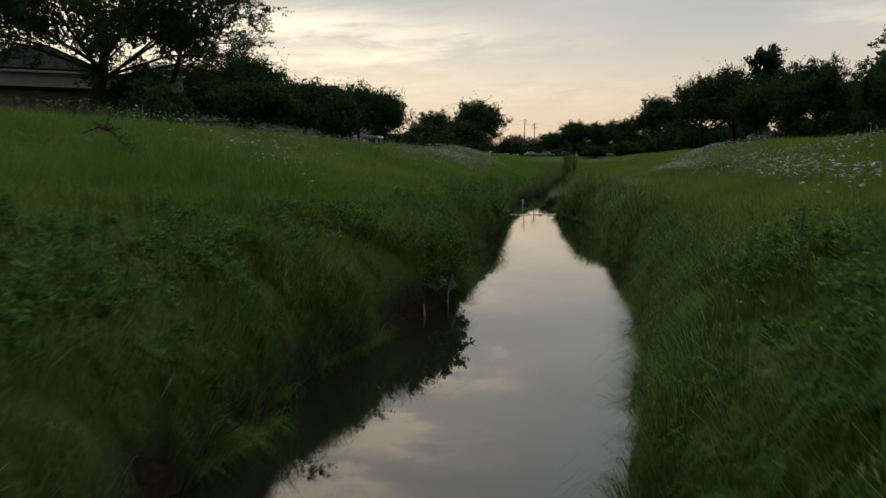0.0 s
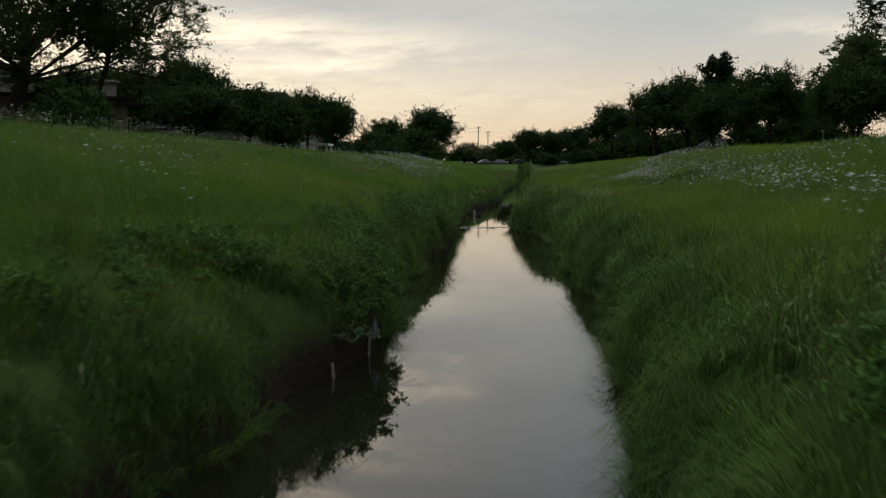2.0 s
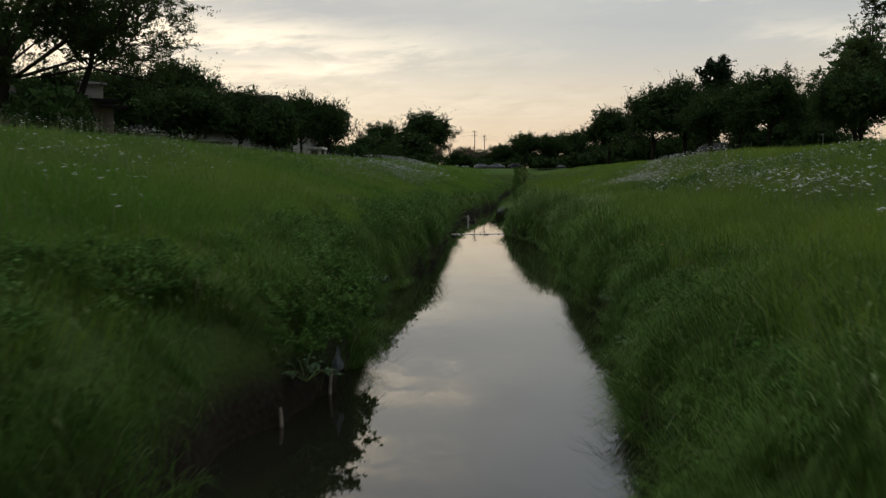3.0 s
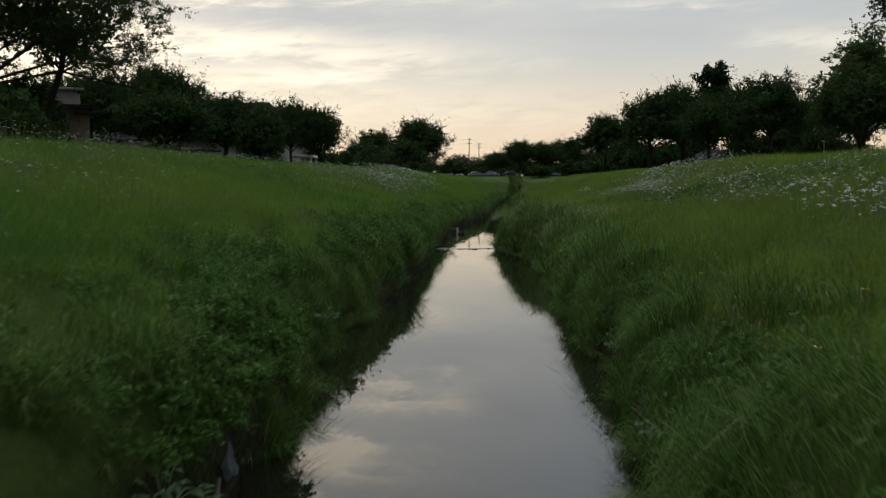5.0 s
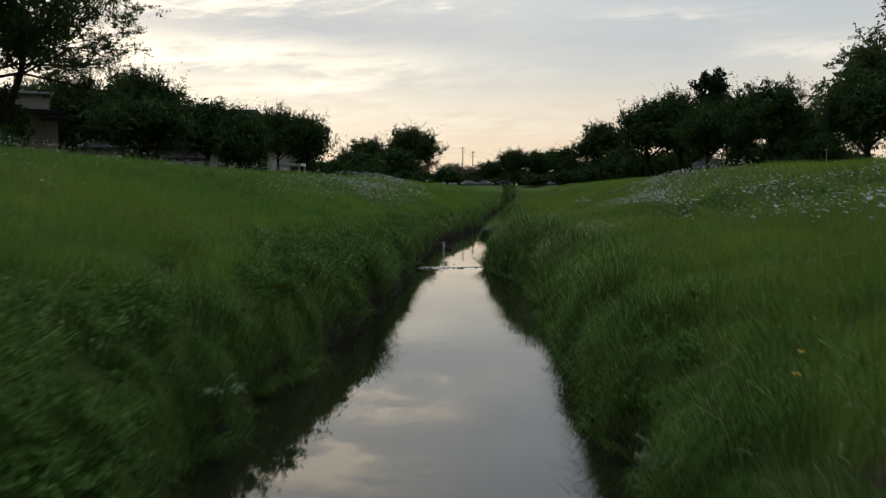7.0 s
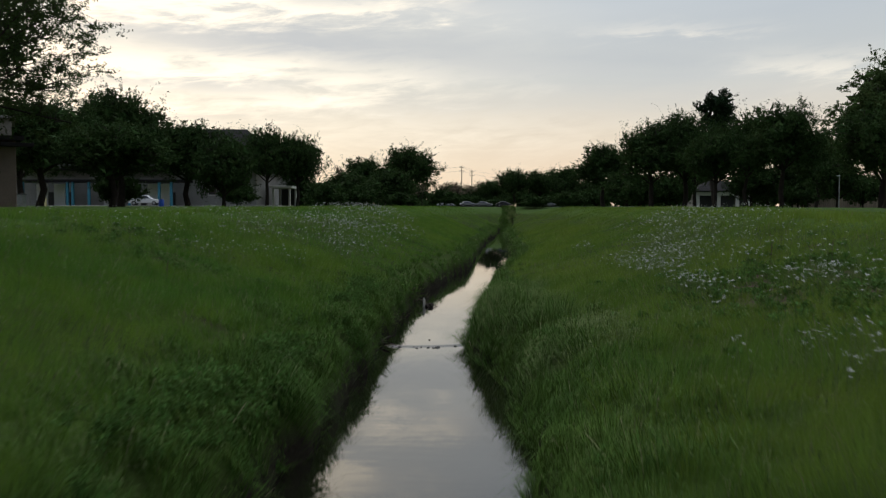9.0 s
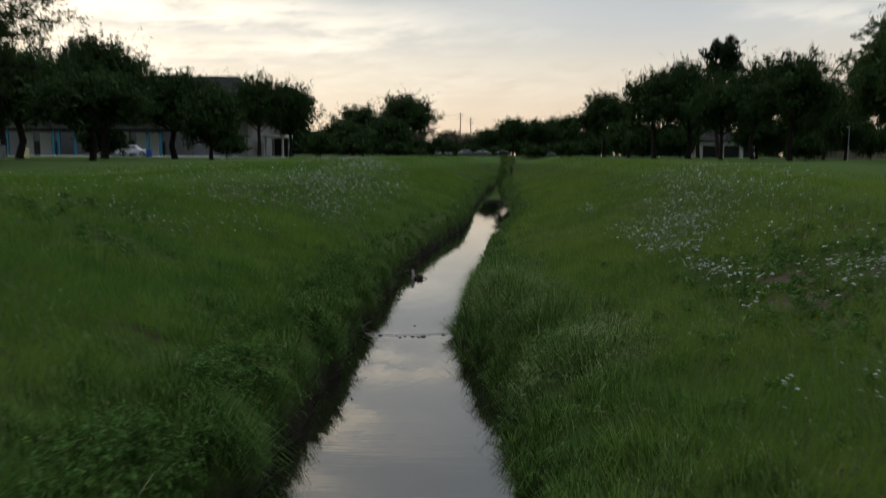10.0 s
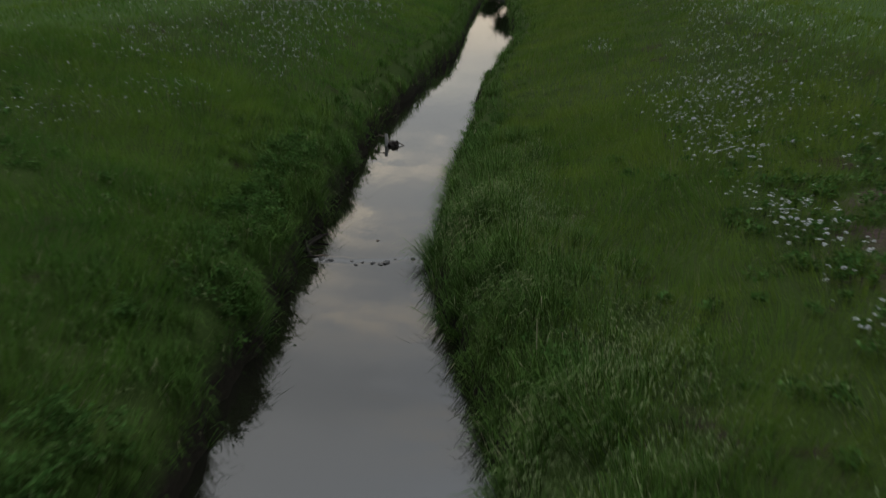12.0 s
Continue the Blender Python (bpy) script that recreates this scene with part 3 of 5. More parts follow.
    v2, t2 = leaf_cards(rng, mid + (np.array(centres) - mid) * 0.66, np.array(radii), int(leaves * core), leaf * 2.5)
    v, t = np.concatenate([v, v2]), np.concatenate([t, t2 + len(v)])
    part("crown", mesh_np("crown", v, t, mat), None, tree)
    return tree


def place(tree, x, y, sx=1.0, sz=1.0, turn=0.0, label=""):
    """The first call moves the tree itself, later ones make copies."""
    m = pose(x, y, on_ground(x, y), 0, 0, turn) @ Matrix.Diagonal((sx, sx, sz, 1))
    if "placed" in tree:
        k = tree.scale
        ob = copy_thing(tree, m @ Matrix.Diagonal((1 / k[0], 1 / k[1], 1 / k[2], 1)))
    else:
        tree.matrix_world = m
        tree["placed"] = 1
        ob = tree
    if label:
        ob["label"] = label
    return ob


oak = make_tree("oak_tree", "broad dense dark green live oak on mown grass", 3, 12.0, 13.6, 3.0, 0.34, 18000, 0.17, M_LEAF, clumps=95, clump=0.18, fill=0.35)
oak_tall = make_tree("oak_tree", "tall dense dark green oak on mown grass", 11, 15.0, 13.2, 3.3, 0.38, 19000, 0.18, M_LEAF, clumps=100, clump=0.175, fill=0.35, limbs=10, shape=1.1)
oak_airy = make_tree("oak_tree", "grey-green oak with an airy crown of fine twigs", 21, 12.5, 13.0, 3.0, 0.32, 15000, 0.16, M_LEAF, clumps=85, clump=0.15, fill=0.25, limbs=10)
bushy = make_tree("shade_tree", "low round dark green shade tree on a short trunk", 31, 8.0, 9.0, 0.6, 0.24, 9800, 0.15, M_LEAF, clumps=80, clump=0.19, fill=0.35)
pine = make_tree("pine_tree", "tall dark pine rising above the oaks", 41, 22.0, 9.0, 11.0, 0.35, 8000, 0.2, M_PINE, clumps=44, clump=0.13, fill=0.3, limbs=9, shape=1.0)
for tree, x, y, sx, sz, turn in (
        # beside the buildings on the left bank
        (oak, -33.0, 98, 0.78, 0.66, 20), (oak, -45.2, 108, 0.96, 0.92, 40), (oak_tall, -39.0, 114, 0.90, 0.84, 0), (oak, -32.0, 116, 0.85, 0.78, 200), (bushy, -26.6, 112, 0.82, 0.98, 100),
        (oak_airy, -33.4, 158, 0.80, 1.02, 10), (oak, -29.2, 162, 0.72, 0.98, 130),
        # the far end of the meadow
        (bushy, -24.9, 190, 1.45, 0.86, 10), (bushy, -17.7, 205, 1.32, 1.04, 60), (oak_tall, -16.3, 235, 1.28, 0.97, 30), (oak_airy, -30.1, 250, 1.05, 1.05, 80), (bushy, -8.6, 330, 1.70, 1.05, 0),
        (bushy, -1.1, 340, 1.5, 1.0, 200), (oak, 5.4, 300, 0.70, 0.72, 0), (oak, 10.8, 250, 0.72, 0.82, 15), (oak, 18.2, 255, 0.84, 0.80, 95), (oak, 25.1, 262, 0.92, 0.90, 255), (bushy, 32.4, 270, 1.17, 0.98, 70),
        (bushy, -22.0, 320, 1.8, 1.1, 140), (bushy, 14.0, 330, 1.6, 1.0, 220), (bushy, 40.0, 300, 1.8, 1.2, 20),
        # the park on the right bank
        (oak_tall, 26.9, 195, 1.00, 0.82, 50), (bushy, 30.0, 185, 1.15, 0.90, 260), (oak_tall, 29.7, 160, 0.92, 0.90, 160), (oak_tall, 36.1, 164, 0.95, 1.02, 290), (pine, 46.8, 185, 1.0, 0.98, 0),
        (oak, 32.4, 132, 0.62, 0.80, 310), (oak_airy, 40.3, 130, 0.88, 1.05, 60), (oak, 42.0, 150, 0.76, 1.12, 220), (oak, 56.3, 160, 0.68, 0.98, 30), (oak, 41.2, 104, 0.78, 0.82, 0),
        (oak_tall, 57.5, 124, 1.0, 1.05, 20), (bushy, 55.5, 150, 0.85, 0.98, 100), (bushy, 53.5, 168, 1.0, 1.0, 40), (bushy, 49.0, 170, 0.95, 0.95, 170), (bushy, -37.5, 78, 0.8, 0.95, 60), (oak_tall, 48.0, 205, 0.95, 1.0, 140), (oak_tall, 66.0, 190, 1.0, 1.0, 210),
        (oak, 84.0, 170, 1.1, 1.0, 120), (oak_tall, 70.0, 140, 1.0, 1.1, 170)):
    place(tree, x, y, sx * 1.09, sz * 1.12, turn)

pale_oak = make_tree("shade_tree", "yellow-green broad tree behind the house", 101, 16.0, 14.5, 3.0, 0.4, 22000, 0.17, M_GUM, clumps=110, clump=0.17, fill=0.35, limbs=10)
place(pale_oak, -64.0, 138, 1.05, 1.02, 75)
near_oak = make_tree("oak_tree", "tall leafy green oak close to the creek", 71, 26.0, 15.6, 9.5, 0.48, 40000, 0.15, M_LEAF, clumps=240, clump=0.10, fill=0.55, limbs=11, shape=0.9, core=0.3)
place(near_oak, 35.4, 76, turn=110)
gum = make_tree("gum_tree", "tall pointed fresh green tree at the park edge", 81, 22.0, 13.0, 1.6, 0.34, 26000, 0.17, M_GUM, clumps=130, clump=0.12, fill=0.3, limbs=12, shape=1.9)
place(gum, 52.4, 129, 1.2, 0.98, turn=40)
elm = make_tree("elm_tree", "great spreading elm with dark limbs and thin leaves", 5, 22.0, 30.4, 4.9, 0.62, 84000, 0.132, M_LEAF_LIGHT, clumps=300, clump=0.06, fill=0.10, limbs=16, lean=(1.7, 0.0), shape=0.75, droop=0.15, core=0.13, sprigs=8, lift=0.02, flat=0.4, along=True, low=0.04)
place(elm, -39.8, 72)
elm_small = make_tree("elm_tree", "slender elm with wide drooping boughs and thin leaves", 8, 18.0, 16.0, 6.6, 0.26, 26000, 0.115, M_LEAF_LIGHT, clumps=130, clump=0.065, fill=0.10, limbs=16, lean=(1.7, -1.0), shape=0.75, droop=0.14, core=0.03, sprigs=8, lift=0.0, flat=0.4, along=True)
place(elm_small, -33.0, 73.6)


def bare_tree(name, seed, tall):
    """A leafless tree: a stem that forks again and again into fine twigs."""
    rng = np.random.default_rng(seed)
    wood, twigs = Soup(), Soup()
    t = thing(name, Matrix(), "grey-brown leafless tree of fine upright twigs", "tree", "leafless trees")

    def grow(p, d, ln, r, deep):
        q = p + d * ln
        mid = (p + q) / 2 + rng.normal(0, 0.05, 3) * ln
        (wood if deep > 2 else twigs).add(*tube([p, mid, q], [r, r * 0.85, r * 0.65], 5 if deep > 2 else 3))
        if deep:
            for k in range(3 if deep > 1 else 5):
                e = d + rng.normal(0, 0.42, 3) + np.array([0, 0, 0.12])
                grow(p + (q - p) * rng.uniform(0.6, 1.0), e / np.linalg.norm(e), ln * rng.uniform(0.62, 0.85), max(r * 0.66, 0.035), deep - 1)

    grow(np.array([0.0, 0, -0.2]), np.array([0.03, 0, 1.0]), tall * 0.30, tall * 0.014, 5)
    part("trunk", wood.mesh("trunk", M_BARK, True), None, t)
    part("crown", twigs.mesh("crown", M_TWIG), None, t, "bare twiggy crown")
    return t


M_TWIG = material("bare_twigs", (0.17, 0.125, 0.09), 0.9, spec=0.05, grain=2.0, second=(0.11, 0.085, 0.065), island=0.2)
bare_one = bare_tree("leafless_tree", 91, 11.0)
for x, y, sx, sz, turn in ((-33.5, 230, 1.1, 1.12, 0), (-12.5, 310, 1.3, 1.05, 70), (-6.0, 318, 1.4, 0.95, 150), (0.0, 322, 1.4, 1.0, 230), (-17.5, 300, 1.2, 0.95, 300), (4.5, 330, 1.3, 0.9, 20)):
    place(bare_one, x, y, sx, sz, turn)

# shrubs and understorey that close the gaps between the trunks
shrub = make_tree("shrub", "dense dark green evergreen shrub", 51, 4.0, 6.5, 0.1, 0.10, 3200, 0.19, M_LEAF, clumps=50, clump=0.17, fill=0.2)
shrub["category"] = "shrub"
for x, y, sx, sz in ((-31.5, 134, 0.9, 0.9), (-22.5, 170, 1.2, 1.2), (-34, 186, 1.6, 1.5), (-27, 215, 1.8, 1.4), (-19, 228, 1.5, 1.2), (-8, 250, 1.6, 1.2), (22, 215, 1.3, 1.0), (29, 222, 1.6, 1.2),
                     (37, 230, 1.8, 1.4), (44, 240, 2.0, 1.6), (54, 235, 1.8, 1.5), (64, 232, 2.0, 1.8), (75, 222, 2.0, 1.8), (88, 215, 2.2, 2.0), (14, 285, 1.6, 1.4), (21, 290, 1.8, 1.5), (30, 300, 2.0, 1.7), (-42, 120, 1.0, 1.1), (-22.4, 48.8, 0.72, 0.98), (-30.5, 66, 0.8, 0.95),
                     (48, 285, 2.6, 1.9), (62, 292, 2.6, 2.1), (77, 285, 2.7, 2.0), (92, 290, 2.6, 2.2), (108, 282, 2.8, 2.0), (124, 276, 2.8, 2.1), (141, 268, 2.8, 2.2), (98, 236, 2.2, 1.9), (110, 228, 2.2, 2.0), (124, 218, 2.4, 2.1),
                     (-52, 210, 2.2, 2.0), (-44, 236, 2.2, 2.0), (-38, 262, 2.4, 1.9), (-28, 285, 2.2, 1.8), (2, 350, 2.4, 1.7), (-23.5, 158, 1.1, 1.0), (-21.0, 176, 1.2, 1.1), (38, 178, 1.2, 1.6), (48, 233, 1.6, 2.3), (57, 237, 1.8, 2.5), (60, 176, 1.4, 1.7), (69, 172, 1.4, 1.6), (46, 140, 0.9, 0.9), (31, 176, 1.3, 1.6), (34.5, 184, 1.3, 1.5), (-11, 296, 2.0, 1.0), (-4.5, 306, 2.2, 1.1), (2.5, 300, 2.0, 1.0), (-22, 184, 1.2, 0.8), (-28, 180, 1.3, 0.9), (-15, 198, 1.3, 0.8), (-2, 300, 1.7, 1.1), (7, 282, 1.5, 0.7), (16, 240, 1.3, 0.8), (36, 205, 1.5, 0.9), (24, 345, 2.6, 1.9), (38, 330, 2.6, 2.0)):
    place(shrub, x, y, sx, sz, (x * 37 + y) % 360)
young = make_tree("young_willow", "small yellow-green willow bush at the creek's end", 61, 2.2, 2.4, 0.2, 0.04, 1100, 0.075, M_WILLOW, clumps=34, clump=0.12, fill=0.1, core=0.0)
young["category"] = "bush"
place(young, 8.6, 200, 1.5, 2.4)


def far_woods():
    """The dark line of woods along the horizon."""
    rng = np.random.default_rng(77)
    cen, rad = [], []
    for i in range(420):
        x = rng.uniform(-330, 330)
        cen.append((x, 420 + rng.uniform(-12, 12) - 0.0006 * x * x, 6.0 + rng.uniform(-0.8, 5.0 + 1.5 * math.sin(x * 0.07) + math.sin(x * 0.023))))
        rad.append(rng.uniform(2.2, 4.2))
    for i in range(170):
        x = rng.uniform(-330, 330)
        cen.append((x, 416 + rng.uniform(-8, 8) - 0.0006 * x * x, 6.6 + rng.uniform(-0.6, 0.8)))
        rad.append(rng.uniform(2.0, 3.0))
    v, t = leaf_cards(rng, np.array(cen), np.array(rad), 60000, 1.3)
    tagged(new("far_woods", mesh_np("far_woods", v, t, M_LEAF)), "dark line of distant woods behind the meadow", "woods", kind="stuff")


far_woods()
# ---- buildings on the left bank ----


def add_part(parent, name, mat, *boxes, bevel=0.0, label=""):
    bm = bmesh.new()
    for b in boxes:
        box(bm, *b, bevel=bevel)
    return part(name, bm, mat, parent, label)


def hip_roof(x0, x1, y0, y1, z0, z1, inset):
    """A hipped roof over a rectangle, with its eaves' thickness."""
    bm = bmesh.new()
    low = [bm.verts.new((x, y, z)) for z in (z0 - 0.25, z0) for x, y in ((x0, y0), (x1, y0), (x1, y1), (x0, y1))]
    ym = (y0 + y1) / 2
    a, b = bm.verts.new((x0 + inset, ym, z1)), bm.verts.new((x1 - inset, ym, z1))
    for i in range(4):
        j = (i + 1) % 4
        bm.faces.new((low[i], low[j], low[4 + j], low[4 + i]))
    bm.faces.new(low[:4][::-1])
    bm.faces.new((low[4], low[5], b, a))
    bm.faces.new((low[6], low[7], a, b))
    bm.faces.new((low[5], low[6], b))
    bm.faces.new((low[7], low[4], a))
    return bm


def window_part(house, x0, x1, y, z0, z1):
    """A window in a wall that faces -y: frame, dark pane and sill."""
    w = add_part(house, "window", M_PALE, (x0, x0 + 0.08, y - 0.05, y + 0.05, z0, z1), (x1 - 0.08, x1, y - 0.05, y + 0.05, z0, z1),
                 (x0 + 0.08, x1 - 0.08, y - 0.05, y + 0.05, z1 - 0.08, z1), (x0 + 0.08, x1 - 0.08, y - 0.05, y + 0.05, z0, z0 + 0.08))
    add_part(w, "pane", M_GLASS, (x0 + 0.08, x1 - 0.08, y - 0.015, y + 0.015, z0 + 0.08, z1 - 0.08))
    add_part(w, "sill", M_PALE, (x0 - 0.06, x1 + 0.06, y - 0.14, y - 0.052, z0 - 0.06, z0))


M_BRICK = material("brown_brick_wall", (0.17, 0.135, 0.11), 0.9, grain=7.0, big=0.6, second=(0.12, 0.095, 0.08), bump=0.2)
M_WHITEWASH = material("white_panel", (0.78, 0.78, 0.77), 0.8, grain=4.0, big=0.4, second=(0.66, 0.66, 0.65))
M_TRIM = material("grey_trim", (0.21, 0.20, 0.18), 0.85, grain=5.0, second=(0.16, 0.15, 0.14))


def two_storey_house():
    """Built from the front corner by the creek, then turned a little from the creek's line."""
    g = float(level(86)) - 0.4
    h = thing("house", pose(-35.8, 86.5, 0, 0, 0, 30), "grey-beige two-storey house with a set-back upper storey and dark roofs", "house")
    add_part(h, "lower_wall", M_BRICK, (-34, 0, 0, 15, g, 10.0), bevel=0.03)
    bm = bmesh.new()
    prof = [(-0.7, 9.95), (-0.7, 10.3), (6.98, 10.8), (6.98, 10.45)]
    ends = [[bm.verts.new((x, y, z)) for y, z in prof] for x in (-34.5, 0.6)]
    bm.faces.new(ends[0])
    bm.faces.new(ends[1][::-1])
    for i in range(4):
        bm.faces.new((ends[0][i], ends[1][i], ends[1][(i + 1) % 4], ends[0][(i + 1) % 4]))
    bmesh.ops.recalc_face_normals(bm, faces=bm.faces[:])
    part("lower_roof", bm, M_ROOF, h)
    add_part(h, "eave_return", M_ROOF, (-1.2, 1.3, -0.75, -0.02, 9.45, 9.75), bevel=0.03)
    add_part(h, "upper_wall", M_WALL, (-32, -0.2, 7, 15, 10.02, 12.35), bevel=0.03)
    add_part(h, "cornice", M_TRIM, (-32.4, 0.15, 6.6, 15.4, 12.35, 12.6), bevel=0.03)
    part("roof", hip_roof(-22, -8.2, 6.7, 15.3, 12.86, 15.7, 5.5), M_ROOF, h)
    for i in range(5):
        x = -31 + i * 5.8
        window_part(h, x, x + 1.4, -0.05, 5.6, 7.2)
    return h


def school_building():
    g = float(level(162))
    h = thing("school_building", pose(0, 0, 0), "long pale building with a steep dark shingle roof behind the oaks", "building")
    add_part(h, "wall", M_SCHOOL, (-82, -36.5, 163, 192, g - 0.3, 11.2), bevel=0.03)
    part("roof", hip_roof(-83.5, -35.0, 160.5, 194.5, 11.45, 19.6, 7.0), M_ROOF, h)
    add_part(h, "porch_roof", M_ROOF, (-76, -46.5, 155.6, 160.3, 9.0, 9.4), bevel=0.04)
    for x in (-73.5, -66.0, -65.1, -62.4, -58.2, -55.7, -50.7, -48.7):
        part("column", box_bm(x - 0.2, x + 0.2, 156.0, 156.4, g - 0.3, 9.0, bevel=0.03), M_BLUE, h, "teal painted column")
    for i, x in enumerate((-73, -70, -61.5, -57.2, -54.0, -52.2)):
        add_part(h, "wall_panel", M_WHITEWASH, (x, x + 1.9, 159.6, 159.9, g - 0.2, 8.8), bevel=0.02)
        add_part(h, "door" if i % 3 == 2 else "opening", M_DARK, (x + 2.0, x + 2.9, 159.7, 159.9, g - 0.2, 7.4))
    for x in (-44.8, -41.2, -38.6):
        window_part(h, x, x + 1.6, 162.95, 7.0, 8.6)
    return h


def white_carport():
    g = on_ground(-33.5, 168)
    h = thing("carport", pose(0, 0, 0), "small white open carport with square posts", "carport")
    for x in (-35.0, -32.1):
        part("post", box_bm(x, x + 0.35, 168, 168.35, g - 0.2, 8.35, bevel=0.02), M_PALE, h)
        part("post", box_bm(x, x + 0.35, 173, 173.35, g - 0.2, 8.35, bevel=0.02), M_PALE, h)
    add_part(h, "roof", M_PALE, (-35.4, -31.4, 167.6, 173.8, 8.35, 8.8), bevel=0.03)
    add_part(h, "back_wall", M_DARK, (-34.6, -32.15, 173.4, 173.5, g - 0.1, 8.3))
    return h


def pavement(name, x0, x1, y0, y1, mat, label):
    """A concrete slab that follows the land, with a kerb's height."""
    xs, ys = np.linspace(x0, x1, 14), np.linspace(y0, y1, 6)
    bm = bmesh.new()
    rows = [[bm.verts.new((x, y, max(on_ground(x, y), float(level(y))) + 0.12)) for x in xs] for y in ys]
    for i in range(5):
        for j in range(13):
            bm.faces.new((rows[i][j], rows[i][j + 1], rows[i + 1][j + 1], rows[i + 1][j]))
    r = bmesh.ops.extrude_face_region(bm, geom=bm.faces[:])
    for v in (v for v in r["geom"] if isinstance(v, bmesh.types.BMVert)):
        v.co.z -= 0.5
    bmesh.ops.recalc_face_normals(bm, faces=bm.faces[:])
    return tagged(part(name, bm, mat, None), label, name, kind="structure")


two_storey_house()
school_building()
white_carport()
pavement("pavement", -95, -27, 139, 149, M_PAVE, "pale concrete pavement beside the lawn")
pavement("road", -120, 90, 255, 268, M_ASPHALT, "dark asphalt street behind the meadow")

# ---- the street at the far end, and the right bank's houses ----


def make_car(name, paint, label, length=4.5, tall=1.45):
    """A car along x: body with a cabin, glass, lamps and four wheels."""
    c = thing(name, Matrix(), label, "car", "parked cars")
    half = length / 2
    bm = bmesh.new()
    prof = [(-half, 0.35), (-half, 0.80), (-half * 0.9, 0.92), (-half * 0.72, 0.98), (-half * 0.5, tall), (half * 0.18, tall), (half * 0.48, 0.98), (half * 0.93, 0.80), (half, 0.62), (half, 0.35)]
    side = [[bm.verts.new((x, s * (0.88 if z < 1.0 else 0.70), z)) for x, z in prof] for s in (-1, 1)]
    bm.faces.new(side[0])
    bm.faces.new(side[1][::-1])
    n = len(prof)
    for i in range(n):
        j = (i + 1) % n
        bm.faces.new((side[0][j], side[0][i], side[1][i], side[1][j]))
    bmesh.ops.recalc_face_normals(bm, faces=bm.faces[:])
    bmesh.ops.bevel(bm, geom=bm.edges[:], offset=0.05, segments=1, affect="EDGES")
    part("body", bm, paint, c)
    for s in (-1, 1):
        bm = bmesh.new()
        q = [(-half * 0.62, 1.01), (-half * 0.48, tall - 0.08), (half * 0.14, tall - 0.08), (half * 0.38, 1.01)]
        bm.faces.new([bm.verts.new((x, s * (0.885 if z < 1.1 else 0.735), z)) for x, z in q][::s])
        bmesh.ops.solidify(bm, geom=bm.faces[:], thickness=0.02)
        part("side_window", bm, M_GLASS, c)
        for x in (-half * 0.62, half * 0.62):
            bm = bmesh.new()
            bmesh.ops.create_cone(bm, cap_ends=True, segments=14, radius1=0.33, radius2=0.33, depth=0.22, matrix=pose(x, s * 0.80, 0.33, 90, 0, 0))
            w = part("wheel", bm, M_TYRE, c)
            bm = bmesh.new()
            bmesh.ops.create_cone(bm, cap_ends=True, segments=10, radius1=0.2, radius2=0.17, depth=0.05, matrix=pose(x, s * 0.925, 0.33, 90, 0, 0))
            part("rim", bm, M_METAL, w)
    for x, z0, z1 in ((-half * 0.66, 1.0, tall - 0.1), (half * 0.33, 1.0, tall - 0.1)):
        bm = bmesh.new()
        d = 0.22 * half * (1 if x < 0 else -1)
        bm.faces.new([bm.verts.new(p) for p in ((x - 0.04 * (1 if x < 0 else -1), -0.66, z0), (x - 0.04 * (1 if x < 0 else -1), 0.66, z0), (x + d * 0.72, 0.6, z1), (x + d * 0.72, -0.6, z1))])
        bmesh.ops.solidify(bm, geom=bm.faces[:], thickness=0.02)
        part("windscreen", bm, M_GLASS, c)
    return c


def put(ob, x, y, turn=0.0, lift=0.0, copy=False):
    m = pose(x, y, max(on_ground(x, y), float(level(y))) + lift, 0, 0, turn)
    if copy:
        return copy_thing(ob, m)
    ob.matrix_world = m
    return ob


dark_car = make_car("car", M_CAR_DARK, "dark saloon car parked by the far street")
silver_car = make_car("car", M_CAR_SILVER, "silver saloon car parked by the far street")
put(silver_car, -1.7, 261, 8, 0.12)
put(silver_car, 3.0, 262, -6, 0.12, True)
put(dark_car, 8.6, 263, 4, 0.12)
put(dark_car, -67.0, 262, 0, 0.12, True)
white_van = make_car("van", M_CAR_WHITE, "white van parked by the far street", 5.2, 1.9)
put(white_van, -8.0, 262, 2, 0.12)
white_car = make_car("car", M_CAR_WHITE, "white car parked on the pavement by the building", 4.6, 1.5)
put(white_car, -47.8, 143, 10, 0.12)
put(white_car, 21.0, 262, 5, 0.12, True)["label"] = "white car on the far street"


def power_pole(x, y, top):
    g = on_ground(x, y)
    p = thing("power_pole", pose(x, y, g), "tall weathered wooden power pole with crossarms", "power pole", "power poles")
    s = Soup()
    s.add(*tube([(0, 0, -0.5), (0, 0, (top - g) * 0.5), (0, 0, top - g)], [0.22, 0.18, 0.14], 9))
    part("shaft", s.mesh("shaft", M_WOOD, True), None, p)
    for k, z in enumerate((top - g - 0.6, top - g - 2.0)):
        arm = part("crossarm", box_bm(-0.9, 0.9, -0.2, -0.06, z - 0.06, z + 0.06, bevel=0.01), M_WOOD, p)
        for x2 in (-0.8, -0.4, 0.4, 0.8):
            bm = bmesh.new()
            bmesh.ops.create_cone(bm, cap_ends=True, segments=8, radius1=0.07, radius2=0.05, depth=0.22, matrix=pose(x2, -0.13, z + 0.19))
            part("insulator", bm, M_METAL, arm)
    return g


